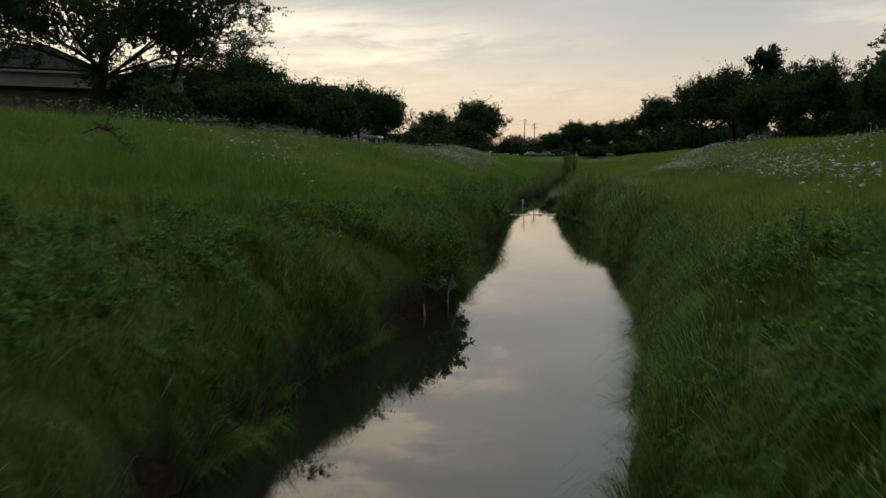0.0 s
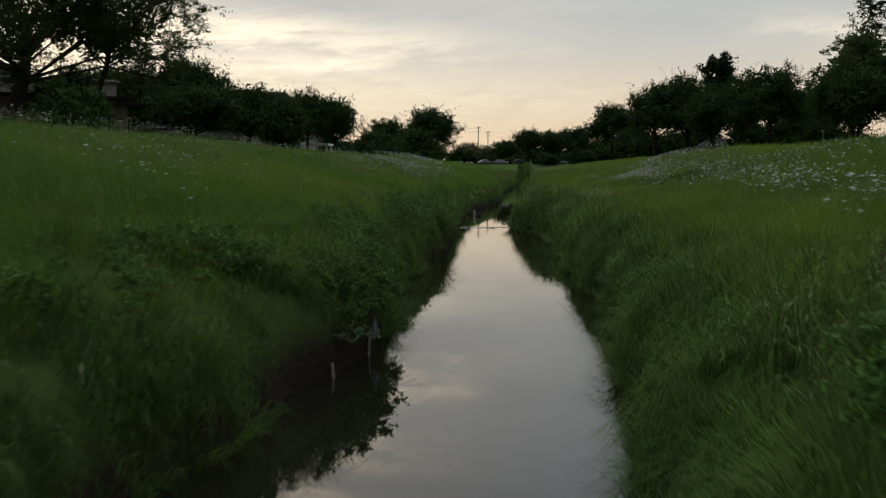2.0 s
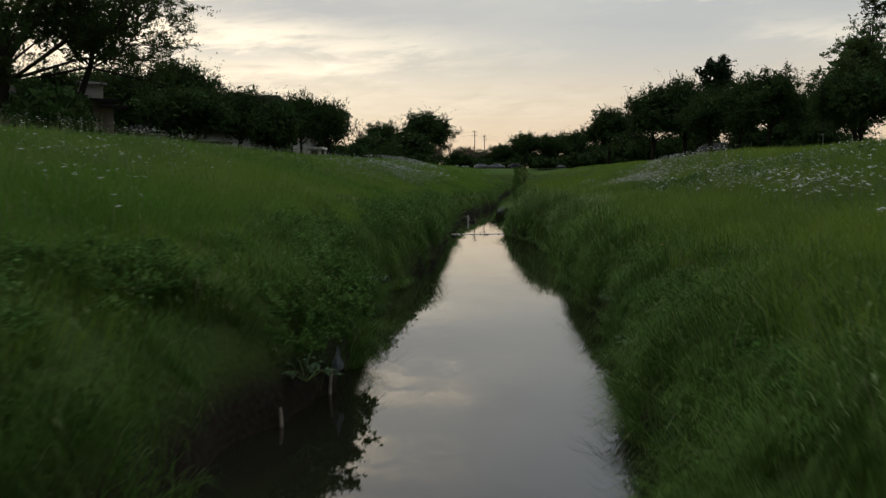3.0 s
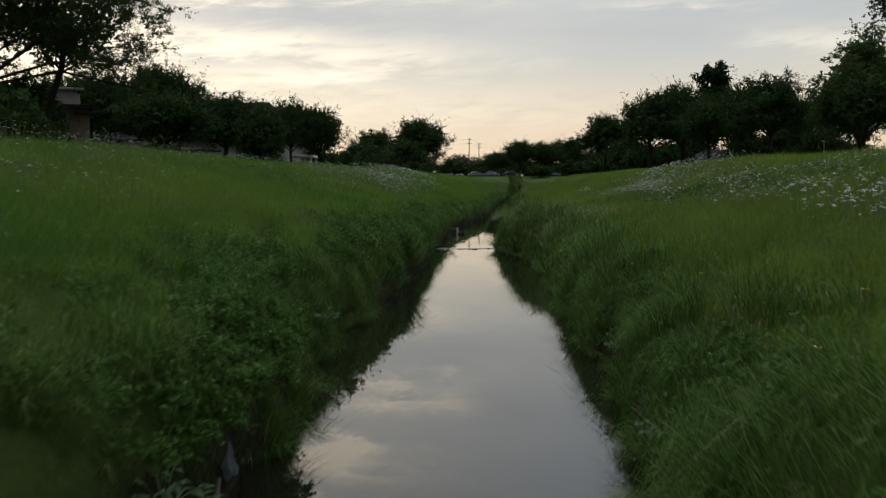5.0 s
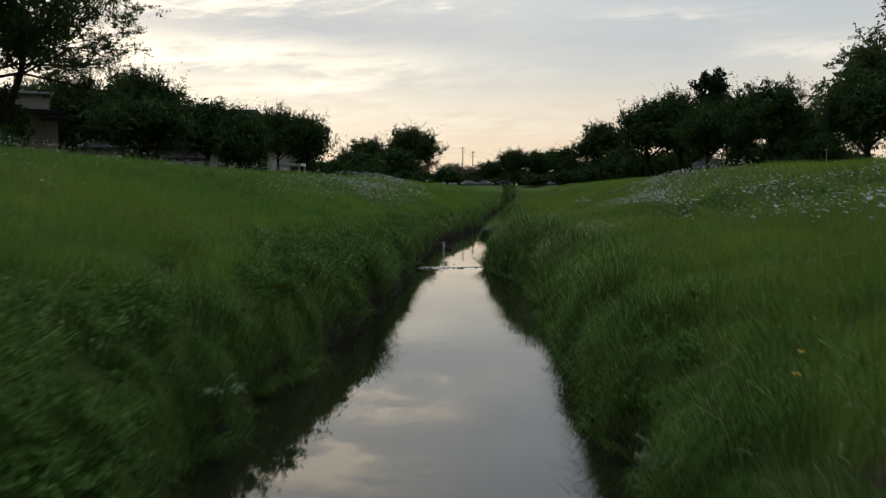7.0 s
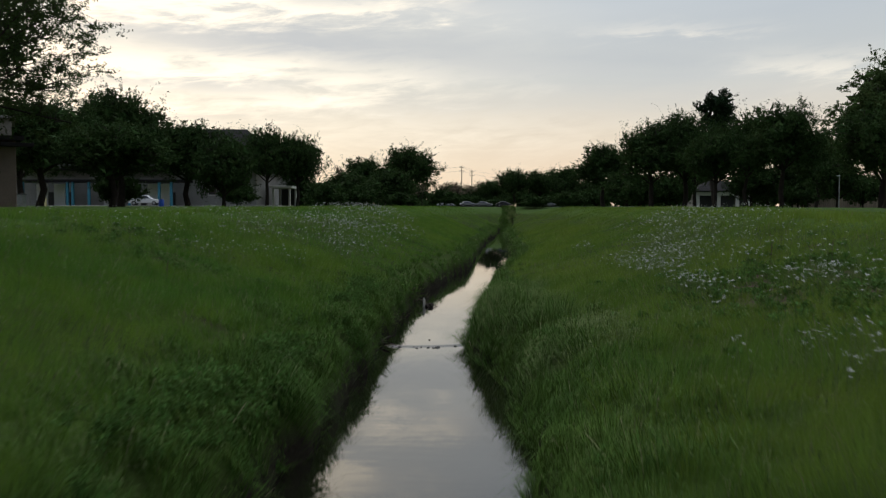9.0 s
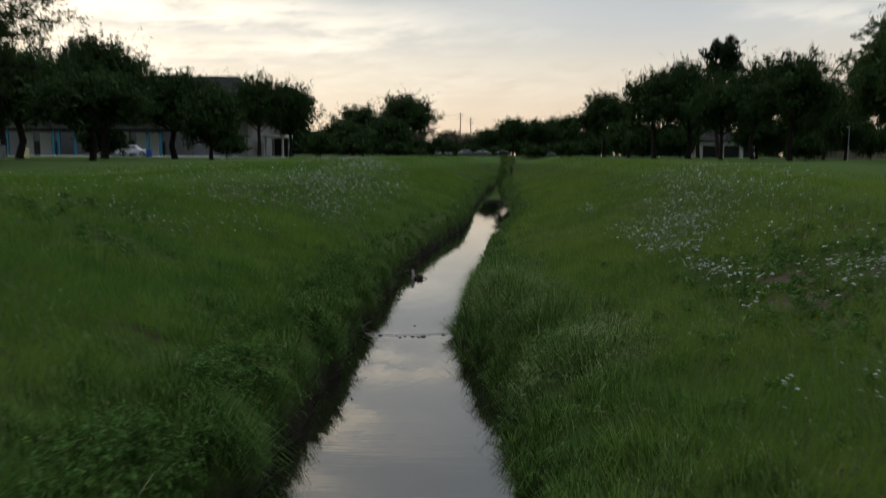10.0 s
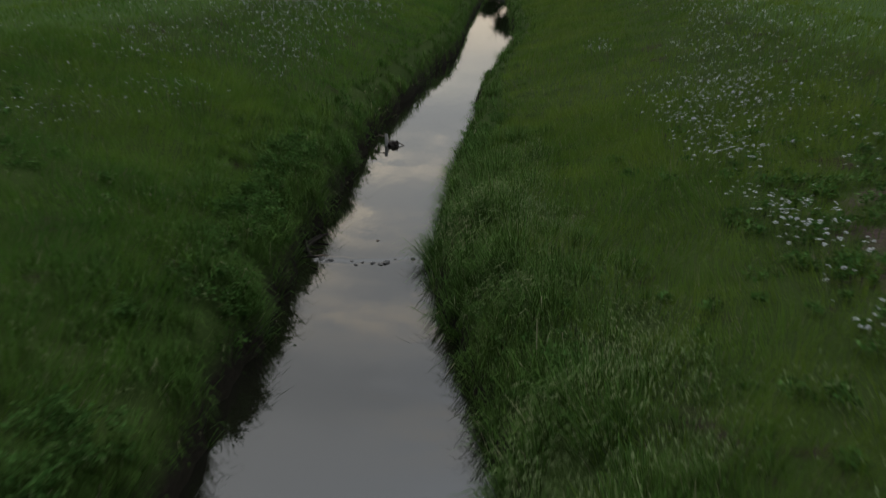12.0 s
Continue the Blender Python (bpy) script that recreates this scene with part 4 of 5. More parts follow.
def cable(a, b, sag):
    pts = [Vector(a).lerp(Vector(b), t / 12) - Vector((0, 0, sag * 4 * (t / 12) * (1 - t / 12))) for t in range(13)]
    s = Soup()
    s.add(*tube(pts, [0.014] * 13, 4))
    return tagged(new("power_line", s.mesh("power_line", M_DARK)), "thin dark overhead power line slung between poles", "cable", "power lines")


power_pole(-4.9, 330, 21.0)
power_pole(-1.3, 342, 19.9)
power_pole(14.0, 380, 20.5)
for dz, dx in ((0.35, -0.8), (0.35, 0.8), (-1.05, -0.4), (-1.05, 0.4)):
    cable((-4.9 + dx, 330, 20.5 + dz - 0.4), (14.0 + dx, 380, 20.0 + dz - 0.4), 0.8)
    cable((-4.9 + dx, 330, 20.5 + dz - 0.4), (-60 + dx, 320, 19.6 + dz), 1.0)


def garage_house():
    g = on_ground(57, 216)
    h = thing("house", pose(0, 0, 0), "white house front with two dark garage doors beyond the park", "house")
    for x0, x1 in ((50.6, 51.5), (54.9, 56.2), (59.6, 60.4), (62.4, 63.2)):
        add_part(h, "pier", M_PALE, (x0, x1, 214.6, 216, g - 0.3, 8.1), bevel=0.03)
    add_part(h, "lintel", M_PALE, (50.6, 63.2, 214.5, 216, 8.1, 8.95), bevel=0.03)
    for x0, x1 in ((51.5, 54.9), (56.2, 59.6), (60.4, 62.4)):
        add_part(h, "garage_door", M_DARK, (x0, x1, 215.4, 215.6, g - 0.2, 8.1))
    add_part(h, "wall", M_WALL, (50.8, 63.0, 216.01, 226, g - 0.3, 8.9))
    part("roof", hip_roof(50.0, 63.8, 214.0, 227, 9.2, 11.6, 5.0), M_ROOF, h)


def plank_fence(x0, x1, y, tall):
    f = thing("fence", pose(0, 0, 0), "weathered pale wooden plank fence behind the park trees", "fence")
    n = int((x1 - x0) / 0.42)
    me = bpy.data.meshes.new("plank")
    bm = box_bm(-0.19, 0.19, -0.012, 0.012, -0.1, tall, bevel=0.01)
    bm.to_mesh(me)
    bm.free()
    me.materials.append(M_FENCE)
    for i in range(n):
        x = x0 + (i + 0.5) * 0.42
        p = new("plank", me)
        p.parent = f
        p.location = (x, y, on_ground(x, y) + 0.03 * math.sin(i * 2.3))
    for z in (0.4, tall - 0.35):
        add_part(f, "rail", M_FENCE, (x0, x1, y + 0.014, y + 0.07, on_ground((x0 + x1) / 2, y) + z, on_ground((x0 + x1) / 2, y) + z + 0.1))


M_FENCE = material("fence_wood", (0.22, 0.17, 0.13), 0.9, grain=10.0, second=(0.15, 0.12, 0.09), bump=0.2, obj_random=0.2)
garage_house()
plank_fence(63.5, 96, 190, 1.9)


def lamp_post(x, y, tall):
    p = thing("lamp_post", pose(x, y, on_ground(x, y)), "slim grey metal lamp post on the lawn", "lamp post")
    s = Soup()
    s.add(*tube([(0, 0, -0.2), (0, 0, 0.4), (0, 0, tall)], [0.10, 0.07, 0.05], 9))
    part("pole", s.mesh("pole", M_METAL, True), None, p)
    add_part(p, "lamp_head", M_METAL, (-0.35, 0.12, -0.1, 0.1, tall, tall + 0.12), bevel=0.02)


lamp_post(51.6, 140, 4.4)

# small things by the buildings
bin_grey = thing("utility_cabinet", pose(-49.7, 112, on_ground(-49.7, 112)), "grey metal utility cabinet on the lawn", "cabinet")
add_part(bin_grey, "body", M_METAL, (-0.6, 0.6, -0.4, 0.4, -0.1, 1.35), bevel=0.03)
add_part(bin_grey, "lid", M_DARK, (-0.64, 0.64, -0.44, 0.44, 1.352, 1.44), bevel=0.02)
M_BARREL = material("blue_plastic", (0.02, 0.07, 0.35), 0.4, grain=4.0, second=(0.015, 0.05, 0.25))
M_SIGN = material("pale_yellow_board", (0.55, 0.48, 0.25), 0.7, grain=6.0, second=(0.45, 0.39, 0.2))
sign = thing("sandwich_board", pose(-55.4, 128, on_ground(-55.4, 128), 0, 0, 20), "pale yellow folding sign board standing on the lawn", "sign")
for s in (-1, 1):
    bm = box_bm(-0.45, 0.45, -0.02, 0.02, 0, 1.15, bevel=0.01)
    bmesh.ops.transform(bm, matrix=pose(0, s * 0.28, 0, s * 13, 0, 0), verts=bm.verts[:])
    part("panel", bm, M_SIGN, sign)
barrel = thing("barrel", pose(-43.1, 137, on_ground(-43.1, 137)), "blue plastic barrel beside the trees", "barrel")
s = Soup()
s.add(*tube([(0, 0, 0), (0, 0, 0.25), (0, 0, 0.5), (0, 0, 0.75), (0, 0, 1.0)], [0.33, 0.38, 0.36, 0.38, 0.33], 14))
part("drum", s.mesh("drum", M_BARREL, True), None, barrel)
bm = bmesh.new()
bmesh.ops.create_cone(bm, cap_ends=True, segments=14, radius1=0.35, radius2=0.35, depth=0.05, matrix=pose(0, 0, 1.02))
part("lid", bm, M_BARREL, barrel)

# ---- things in and by the creek ----


def creek_sill():
    """Stones and sticks in a line across the water."""
    rng = np.random.default_rng(17)
    for i in range(15):
        f = i / 14
        x = -1.25 + 2.35 * f + rng.normal(0, 0.04)
        y = 46.35 + 0.5 * f ** 2 - 0.25 * math.sin(f * 3.1) + rng.normal(0, 0.05)
        bm = bmesh.new()
        bmesh.ops.create_icosphere(bm, subdivisions=2, radius=1.0)
        for v in bm.verts:
            v.co *= 1 + 0.25 * noise.noise(v.co * 1.4 + Vector((i * 3.1, 0, 0)))
            v.co.x, v.co.y, v.co.z = v.co.x * 0.1, v.co.y * 0.07, v.co.z * 0.05
        size = 0.35 + 0.55 * rng.random() + (0.45 if i in (0, 9, 14) else 0)
        ob = part("stone", bm, M_STONE, None)
        ob.matrix_world = pose(x, y, -0.008 + 0.012 * rng.random(), 0, 0, rng.uniform(0, 360)) @ Matrix.Diagonal((size, size, size, 1))
        tagged(ob, "small dark wet stone just breaking the creek surface", "stone", "stones across the creek")
    for x, y, turn, ln in ((-1.25, 46.5, 12, 0.5), (-1.55, 47.1, 60, 0.7), (-1.6, 46.8, 110, 0.6), (-1.5, 47.5, 35, 0.55), (-1.45, 46.2, -30, 0.4), (-0.1, 47.6, 40, 0.12)):
        s = Soup()
        s.add(*tube([(-ln / 2, 0, 0), (0, 0.03, 0.02), (ln / 2, 0, 0)], [0.03, 0.035, 0.02], 6))
        ob = new("stick", s.mesh("stick", M_DRY if x > -1.3 else M_BARK, True))
        ob.matrix_world = pose(x, y, 0.005 if x > -1.3 else 0.10, 0, 0 if x > -1.3 else -14, turn)
        tagged(ob, "short waterlogged stick caught on the stones", "stick")


def old_post():
    """A pale broken post with a forked branch at the water's edge."""
    x, y = -0.95, 57.6
    p = thing("broken_post", pose(x, y, 0), "pale broken post with a dark root at the water's edge", "post")
    s = Soup()
    s.add(*tube([(0, 0, -0.4), (0.02, 0, 0.15), (0.0, 0, 0.42)], [0.07, 0.065, 0.05], 9))
    part("stake", s.mesh("stake", M_PALE_WOOD, True), None, p)
    bm = bmesh.new()
    bmesh.ops.create_icosphere(bm, subdivisions=3, radius=0.2)
    for v in bm.verts:
        v.co *= 1 + 0.5 * noise.noise(v.co * 9.0)
        v.co.z *= 0.7
    bmesh.ops.translate(bm, verts=bm.verts[:], vec=(0.26, 0.02, 0.06))
    part("root", bm, M_BARK, p, "dark tangled root")
    s = Soup()
    s.add(*tube([(0.2, 0, 0.12), (0.42, 0.08, 0.12), (0.62, 0.0, 0.03)], [0.035, 0.03, 0.015], 6))
    s.add(*tube([(0.1, 0.05, 0.15), (0.05, 0.2, 0.3), (-0.1, 0.3, 0.42)], [0.025, 0.02, 0.008], 5))
    s.add(*tube([(0.0, 0.05, 0.3), (-0.25, 0.2, 0.35), (-0.4, 0.3, 0.25)], [0.025, 0.02, 0.01], 5))
    part("branch", s.mesh("branch", M_DRY, True), None, p)


M_PALE_WOOD = material("bleached_wood", (0.45, 0.42, 0.37), 0.85, grain=14.0, second=(0.3, 0.28, 0.25), bump=0.3)


def dead_branch(x, y, turn, size, seed):
    rng = np.random.default_rng(seed)
    s = Soup()
    spine = [np.array([0.0, 0, 0.0]), np.array([0.5, 0.05, 0.35]), np.array([1.1, -0.05, 0.5]), np.array([1.8, 0.0, 0.35])]
    s.add(*tube(spine, [0.016, 0.013, 0.010, 0.005], 5))
    for k in range(70):
        f = rng.uniform(0.9, 2.95)
        i = int(f)
        p = spine[i] + (spine[i + 1] - spine[i]) * (f - i)
        d = rng.normal(0, 1, 3)
        d[2] = abs(d[2]) * 0.7
        d = d / np.linalg.norm(d) * rng.uniform(0.10, 0.34)
        s.add(*tube([p, p + d * 0.5 + np.array([0, 0, 0.03]), p + d], [0.006, 0.0045, 0.003], 4))
    ob = new("dead_branch", s.mesh("dead_branch", M_BARK, True))
    ob.matrix_world = pose(x, y, on_ground(x, y) + 0.05, 0, 24, turn) @ Matrix.Diagonal((size, size, size, 1))
    return tagged(ob, "bare dry twiggy branch lying in the long grass", "branch")


def litter(x, y, z, wide, tall, seed):
    """A thin bag that hangs in folds."""
    bm = bmesh.new()
    bmesh.ops.create_icosphere(bm, subdivisions=3, radius=1.0)
    for v in bm.verts:
        fold = 0.35 * math.sin(5 * math.atan2(v.co.y, v.co.x) + 2.0 * v.co.z + seed)
        v.co.xy *= (1 + fold) * (0.55 - 0.45 * v.co.z)
        v.co *= 1 + 0.5 * noise.noise(v.co * 2.6 + Vector((seed, 0, 0)))
        v.co.x, v.co.y, v.co.z = v.co.x * wide, v.co.y * wide * 0.6, v.co.z * tall
    ob = part("plastic_bag", bm, M_BAG, None)
    ob.location = (x, y, z)
    return tagged(ob, "torn pale plastic bag caught in the bank weeds", "bag")


def leafy_weed(x, y, z, size, seed):
    """A broad-leaved plant: arching stems with pointed folded leaves."""
    rng = np.random.default_rng(seed)
    w = thing("leafy_weed", pose(x, y, z), "grey-green broad-leaved weed hanging from the bank", "weed", "leafy weeds")
    stems, leaves = Soup(), Soup()
    for k in range(9):
        a = 2 * math.pi * (k + 0.5 * rng.random()) / 9
        d = np.array([math.cos(a), math.sin(a), 0.0])
        tip = d * size * rng.uniform(0.5, 1.0) + np.array([0, 0, size * rng.uniform(0.1, 0.7)])
        mid = tip * 0.5 + np.array([0, 0, size * 0.25])
        stems.add(*tube([(0, 0, 0), mid, tip], [0.006, 0.005, 0.003], 4))
        for j in range(6):
            f = rng.uniform(0.35, 1.0)
            p = mid + (tip - mid) * (2 * f - 1) if f > 0.5 else mid * 2 * f
            b = a + rng.normal(0, 0.9)
            ax = np.array([math.cos(b), math.sin(b), rng.uniform(-0.5, 0.3)])
            sx = np.array([-math.sin(b), math.cos(b), 0.0])
            ln, wd = size * rng.uniform(0.22, 0.38), size * rng.uniform(0.05, 0.08)
            lift = np.array([0, 0, wd * 0.5])
            leaves.add([p, p + ax * ln * 0.5 + sx * wd + lift, p + ax * ln * 0.5, p + ax * ln * 0.5 - sx * wd + lift, p + ax * ln - lift], [(0, 2, 1), (0, 3, 2), (1, 2, 4), (2, 3, 4)])
    part("stems", stems.mesh("stems", M_STEM), None, w)
    part("leaves", leaves.mesh("leaves", M_GREY_LEAF), None, w)
    return w


def stake(x, y, h, lean):
    s = Soup()
    s.add(*tube([(0, 0, -0.3), (lean * 0.5, 0, h * 0.5), (lean, 0.02, h)], [0.022, 0.020, 0.014], 7))
    ob = new("wooden_stake", s.mesh("wooden_stake", M_WOOD, True))
    ob.location = (x, y, 0.0)
    return tagged(ob, "short weathered wooden stake in the mud", "stake")


M_GREY_LEAF = material("grey_green_leaves", (0.065, 0.105, 0.050), 0.7, spec=0.1, island=0.35, translucent=0.2, grain=8.0, second=(0.045, 0.078, 0.036))
M_BAG = material("thin_plastic", (0.25, 0.26, 0.27), 0.5, grain=9.0, second=(0.16, 0.17, 0.18), bump=0.3, translucent=0.3)


def dry_stalk(x, y, h, seed):
    """A tall brown dock stalk with whorls of dead seed heads."""
    rng = np.random.default_rng(seed)
    s = thing("dock_stalk", pose(x, y, on_ground(x, y)), "tall dry brown dock stalk standing above the grass", "stalk", "dry stalks")
    w = Soup()
    w.add(*tube([(0, 0, -0.05), (0.02, 0, h * 0.5), (0.05, 0.01, h)], [0.007, 0.006, 0.004], 5))
    part("stem", w.mesh("stem", M_DRY), None, s)
    tuft = Soup()
    # a ragged brush of husks along one spine
    spine = [np.array([0.015 + 0.033 * k / 26, 0.004, h * (0.55 + 0.45 * k / 26)]) for k in range(27)]
    husk, tris = list(spine), []
    for k in range(26):
        for j in range(2):
            a, r = rng.uniform(0, 6.28), 0.02 + 0.045 * (rng.random() < 0.25)
            husk.append(spine[k] + np.array([r * math.cos(a), r * math.sin(a), rng.normal(0.015, 0.015)]))
            tris.append((k, k + 1, len(husk) - 1))
    tuft.add(husk, tris)
    part("seed_heads", tuft.mesh("seed_heads", M_DRY), None, s)


creek_sill()
for sx, sy, sh, seed in ((2.43, 8.22, 0.75, 1), (3.1, 10.4, 0.6, 2), (9.9, 44.0, 0.8, 3), (10.8, 42.0, 0.75, 4), (-6.4, 40.5, 0.6, 5)):
    dry_stalk(sx, sy, sh, seed)
old_post()
dead_branch(-9.3, 16.5, -32, 1.15, 4)
litter(-1.60, 16.1, 0.40, 0.085, 0.15, 3)
litter(0.92, 7.05, 0.10, 0.07, 0.08, 9)
stake(-1.68, 15.95, 0.3, 0.03)
stake(-1.92, 14.55, 0.2, -0.03)
for wx, wy, wz, size, seed in ((-1.78, 15.1, 0.36, 0.38, 1), (-2.2, 17.4, 0.5, 0.3, 2), (2.18, 15.8, 0.35, 0.42, 3), (2.2, 16.6, 0.45, 0.36, 4), (2.42, 20.5, 0.5, 0.34, 5), (-2.0, 22.6, 0.5, 0.36, 6), (2.3, 44.0, 0.4, 0.4, 7)):
    leafy_weed(wx, wy, wz, size, seed)

# ---- wild flowers ----


def umbel_mesh(seed, size, florets=11):
    """A flat white flower head of many small florets on rays."""
    rng = np.random.default_rng(seed)
    v, t = [], []
    for k in range(florets):
        r = size * math.sqrt((k + 0.3) / florets)
        a = k * 2.39996
        c = Vector((r * math.cos(a), r * math.sin(a), -0.35 * r * r / size + rng.normal(0, 0.004)))
        n = len(v)
        q = size * 0.30 * math.sqrt(11 / florets)
        for j in range(5):
            b = 2 * math.pi * j / 5 + rng.random()
            v.append(c + Vector((q * math.cos(b), q * math.sin(b), rng.normal(0, 0.003))))
        t += [(n, n + 1, n + 2), (n, n + 2, n + 3), (n, n + 3, n + 4)]
    return v, t


def stem_tube(h, lean):
    return tube([(0, 0, -0.05), (lean * 0.3, 0, h * 0.55), (lean, 0, h)], [0.006, 0.005, 0.003], 4)


# centre x, y; half widths; number
PATCHES = [(8.7, 52.4, 1.9, 4.4, 520), (7.5, 48.5, 0.9, 2.6, 130), (10.6, 60, 1.6, 5, 220), (7.3, 46.3, 0.8, 1.8, 70), (6.8, 43.5, 0.5, 0.8, 20), (7.3, 41.4, 0.55, 1.6, 48), (7.0, 38.6, 0.4, 0.8, 14), (7.4, 67, 0.8, 2.0, 40), (9.3, 39.6, 0.7, 1.8, 60), (13.5, 58, 1.5, 6, 130), (5.5, 15.0, 0.9, 0.9, 26), (6.6, 18.3, 0.7, 1.7, 60), (7.2, 23.5, 0.9, 2.3, 70), (6.8, 31.5, 0.7, 1.8, 60), (13.2, 32, 1.2, 4.5, 60), (7.4, 42.2, 0.5, 1.0, 40), (9.2, 38.8, 0.5, 0.8, 26), (9.8, 45.5, 1.4, 3, 60), (10.8, 40, 1.6, 5, 70), (8.6, 38, 1.2, 3, 26),
           (5.7, 32.9, 0.3, 0.3, 7), (11.5, 52, 1.8, 7, 200), (13.0, 66, 2.0, 9, 260), (10.6, 33, 2.2, 8, 130), (7.3, 29.0, 1.1, 3.4, 180), (6.6, 22.5, 0.9, 2.4, 80), (9.5, 26, 2.0, 5, 70), (11, 35, 2.0, 6, 90), (15, 80, 2.8, 12, 220),
           (-8.2, 56, 1.6, 3.5, 90), (-4.9, 61.5, 1.2, 5, 170), (-6.8, 70, 2.6, 13, 760), (-8, 96, 3.2, 18, 640), (-10.5, 62, 2.5, 10, 160), (-6.0, 51.5, 1.0, 2.5, 60), (-7.2, 47.0, 1.1, 2.2, 56), (-9.6, 48, 1.6, 4, 64),
           (-10.5, 36, 1.6, 6, 90), (-11.5, 46, 1.2, 9, 110), (-4.0, 78, 1.2, 10, 120), (-12.2, 27, 1.3, 7, 120), (-5.6, 17.6, 1.3, 2.4, 34), (-9, 20, 1.8, 4, 50), (-7, 22.6, 1.2, 3.0, 60), (-8, 28, 1.8, 5, 60), (-10.5, 33, 2.0, 6, 70)]


def wild_flowers():
    rng = np.random.default_rng(23)
    heads, far_kind = [], []
    for k in range(4):
        heads.append(umbel_mesh(k, 0.032 + 0.004 * k))
        far_kind.append(umbel_mesh(k, 0.032 + 0.004 * k, 6))
    head_mesh = [mesh_from("flower_head", v, t, M_WHITE_FLOWER) for v, t in heads]
    stem_mesh = []
    for k in range(4):
        v, t = stem_tube(1.0, 0.05 * k)
        stem_mesh.append(mesh_from("stem", v, t, M_STEM))
    far_heads, far_stems = Soup(), Soup()
    singles = 0
    for cx, cy, rx, ry, n in PATCHES:
        for i in range(n):
            while True:
                a, b = rng.normal(0, 0.55, 2)
                if a * a + b * b < 1.6:
                    break
            x, y = cx + a * rx, cy + b * ry
            z, h, k = on_ground(x, y), rng.uniform(0.42, 0.70) * (0.82 if y > 46 else 1.0), int(rng.integers(0, 4))
            size = rng.uniform(0.45, 0.95) * (1.35 if x > 4 and y < 28 else 1.2 if x > 6 and 36 < y < 47 else 1.0)
            turn, tip = rng.uniform(0, 360), pose(0, 0, 0, rng.normal(0, 14), rng.normal(0, 14), rng.uniform(0, 360))
            if y < 47 and singles < 280:
                singles += 1
                f = thing("wild_carrot", pose(x, y, z, 0, 0, turn), "white flat-headed wild carrot flower on a thin stem", "flower", "white wild flowers")
                st = new("stem", stem_mesh[k])
                st.parent = f
                st.scale = (1, 1, h)
                hd = new("flower_head", head_mesh[k])
                hd.parent = f
                hd.matrix_basis = Matrix.Translation((0.05 * k, 0, h)) @ tip @ Matrix.Diagonal((size, size, size, 1))
            else:
                m = pose(x, y, z, 0, 0, turn)
                v, t = stem_tube(h, 0.05 * k)
                far_stems.add([m @ Vector(p) for p in v], t)
                m2 = m @ Matrix.Translation((0.05 * k, 0, h)) @ tip
                v, t = far_kind[k]
                grow = size * float(np.interp(y, [45, 85], [1.0, 2.0]))
                far_heads.add([m2 @ (p * grow) for p in v], t)
    top = thing("wild_flowers", Matrix(), "drifts of small white flowers over the meadow slopes", "flowers", kind="stuff")
    part("flower_heads", far_heads.mesh("flower_heads", M_WHITE_FLOWER), None, top)
    part("stems", far_stems.mesh("stems", M_STEM), None, top)


def yellow_flower(x, y, h):
    f = thing("yellow_daisy", pose(x, y, on_ground(x, y), 0, 0, x * 100), "small orange-yellow daisy in the bank grass", "flower", "yellow flowers")
    v, t = stem_tube(h, 0.03)
    part("stem", mesh_from("stem", v, t, M_STEM), None, f)
    bm = bmesh.new()
    for k in range(9):
        a = 2 * math.pi * k / 9
        d, s = Vector((math.cos(a), math.sin(a), 0.15)), Vector((-math.sin(a), math.cos(a), 0)) * 0.008
        bm.faces.new([bm.verts.new(p + Vector((0.03, 0, h))) for p in (d * 0.003 - s * 0.6, d * 0.022 - s * 0.7, d * 0.027, d * 0.022 + s * 0.7, d * 0.003 + s * 0.6)])
    part("petals", bm, M_YELLOW, f)
    bm = bmesh.new()
    bmesh.ops.create_icosphere(bm, subdivisions=1, radius=0.008, matrix=Matrix.Translation((0.03, 0, h + 0.006)))
    part("flower_centre", bm, M_BARK, f)


wild_flowers()
for x, y, h in ((1.5, 6.3, 0.42), (2.95, 19.0, 0.55), (3.2, 19.6, 0.5), (2.7, 14.6, 0.5), (3.5, 15.8, 0.5), (2.9, 22.6, 0.5), (-5.2, 10.5, 0.5)):
    yellow_flower(x, y, h)

# ---- grass ----


ROUGH = [(9.2, 40.5, 2.3, 5.0), (11.2, 36.5, 1.8, 3.6), (-8.0, 43.6, 2.0, 1.2), (-10.3, 47.0, 1.6, 2.0)]  # centre and half widths of the rough, thin-grown places


def bare(x, y):
    """1 where the turf is worn thin, 0 elsewhere."""
    worn = 0.0
    for cx, cy, rx, ry in ROUGH:
        worn = worn + 1.5 * np.exp(-((x - cx) / rx) ** 2 - ((y - cy) / ry) ** 2)
    return np.clip(worn * (0.45 + 0.8 * np.sin(x * 2.3 + y) * np.sin(y * 1.7 - x)), 0, 0.95)


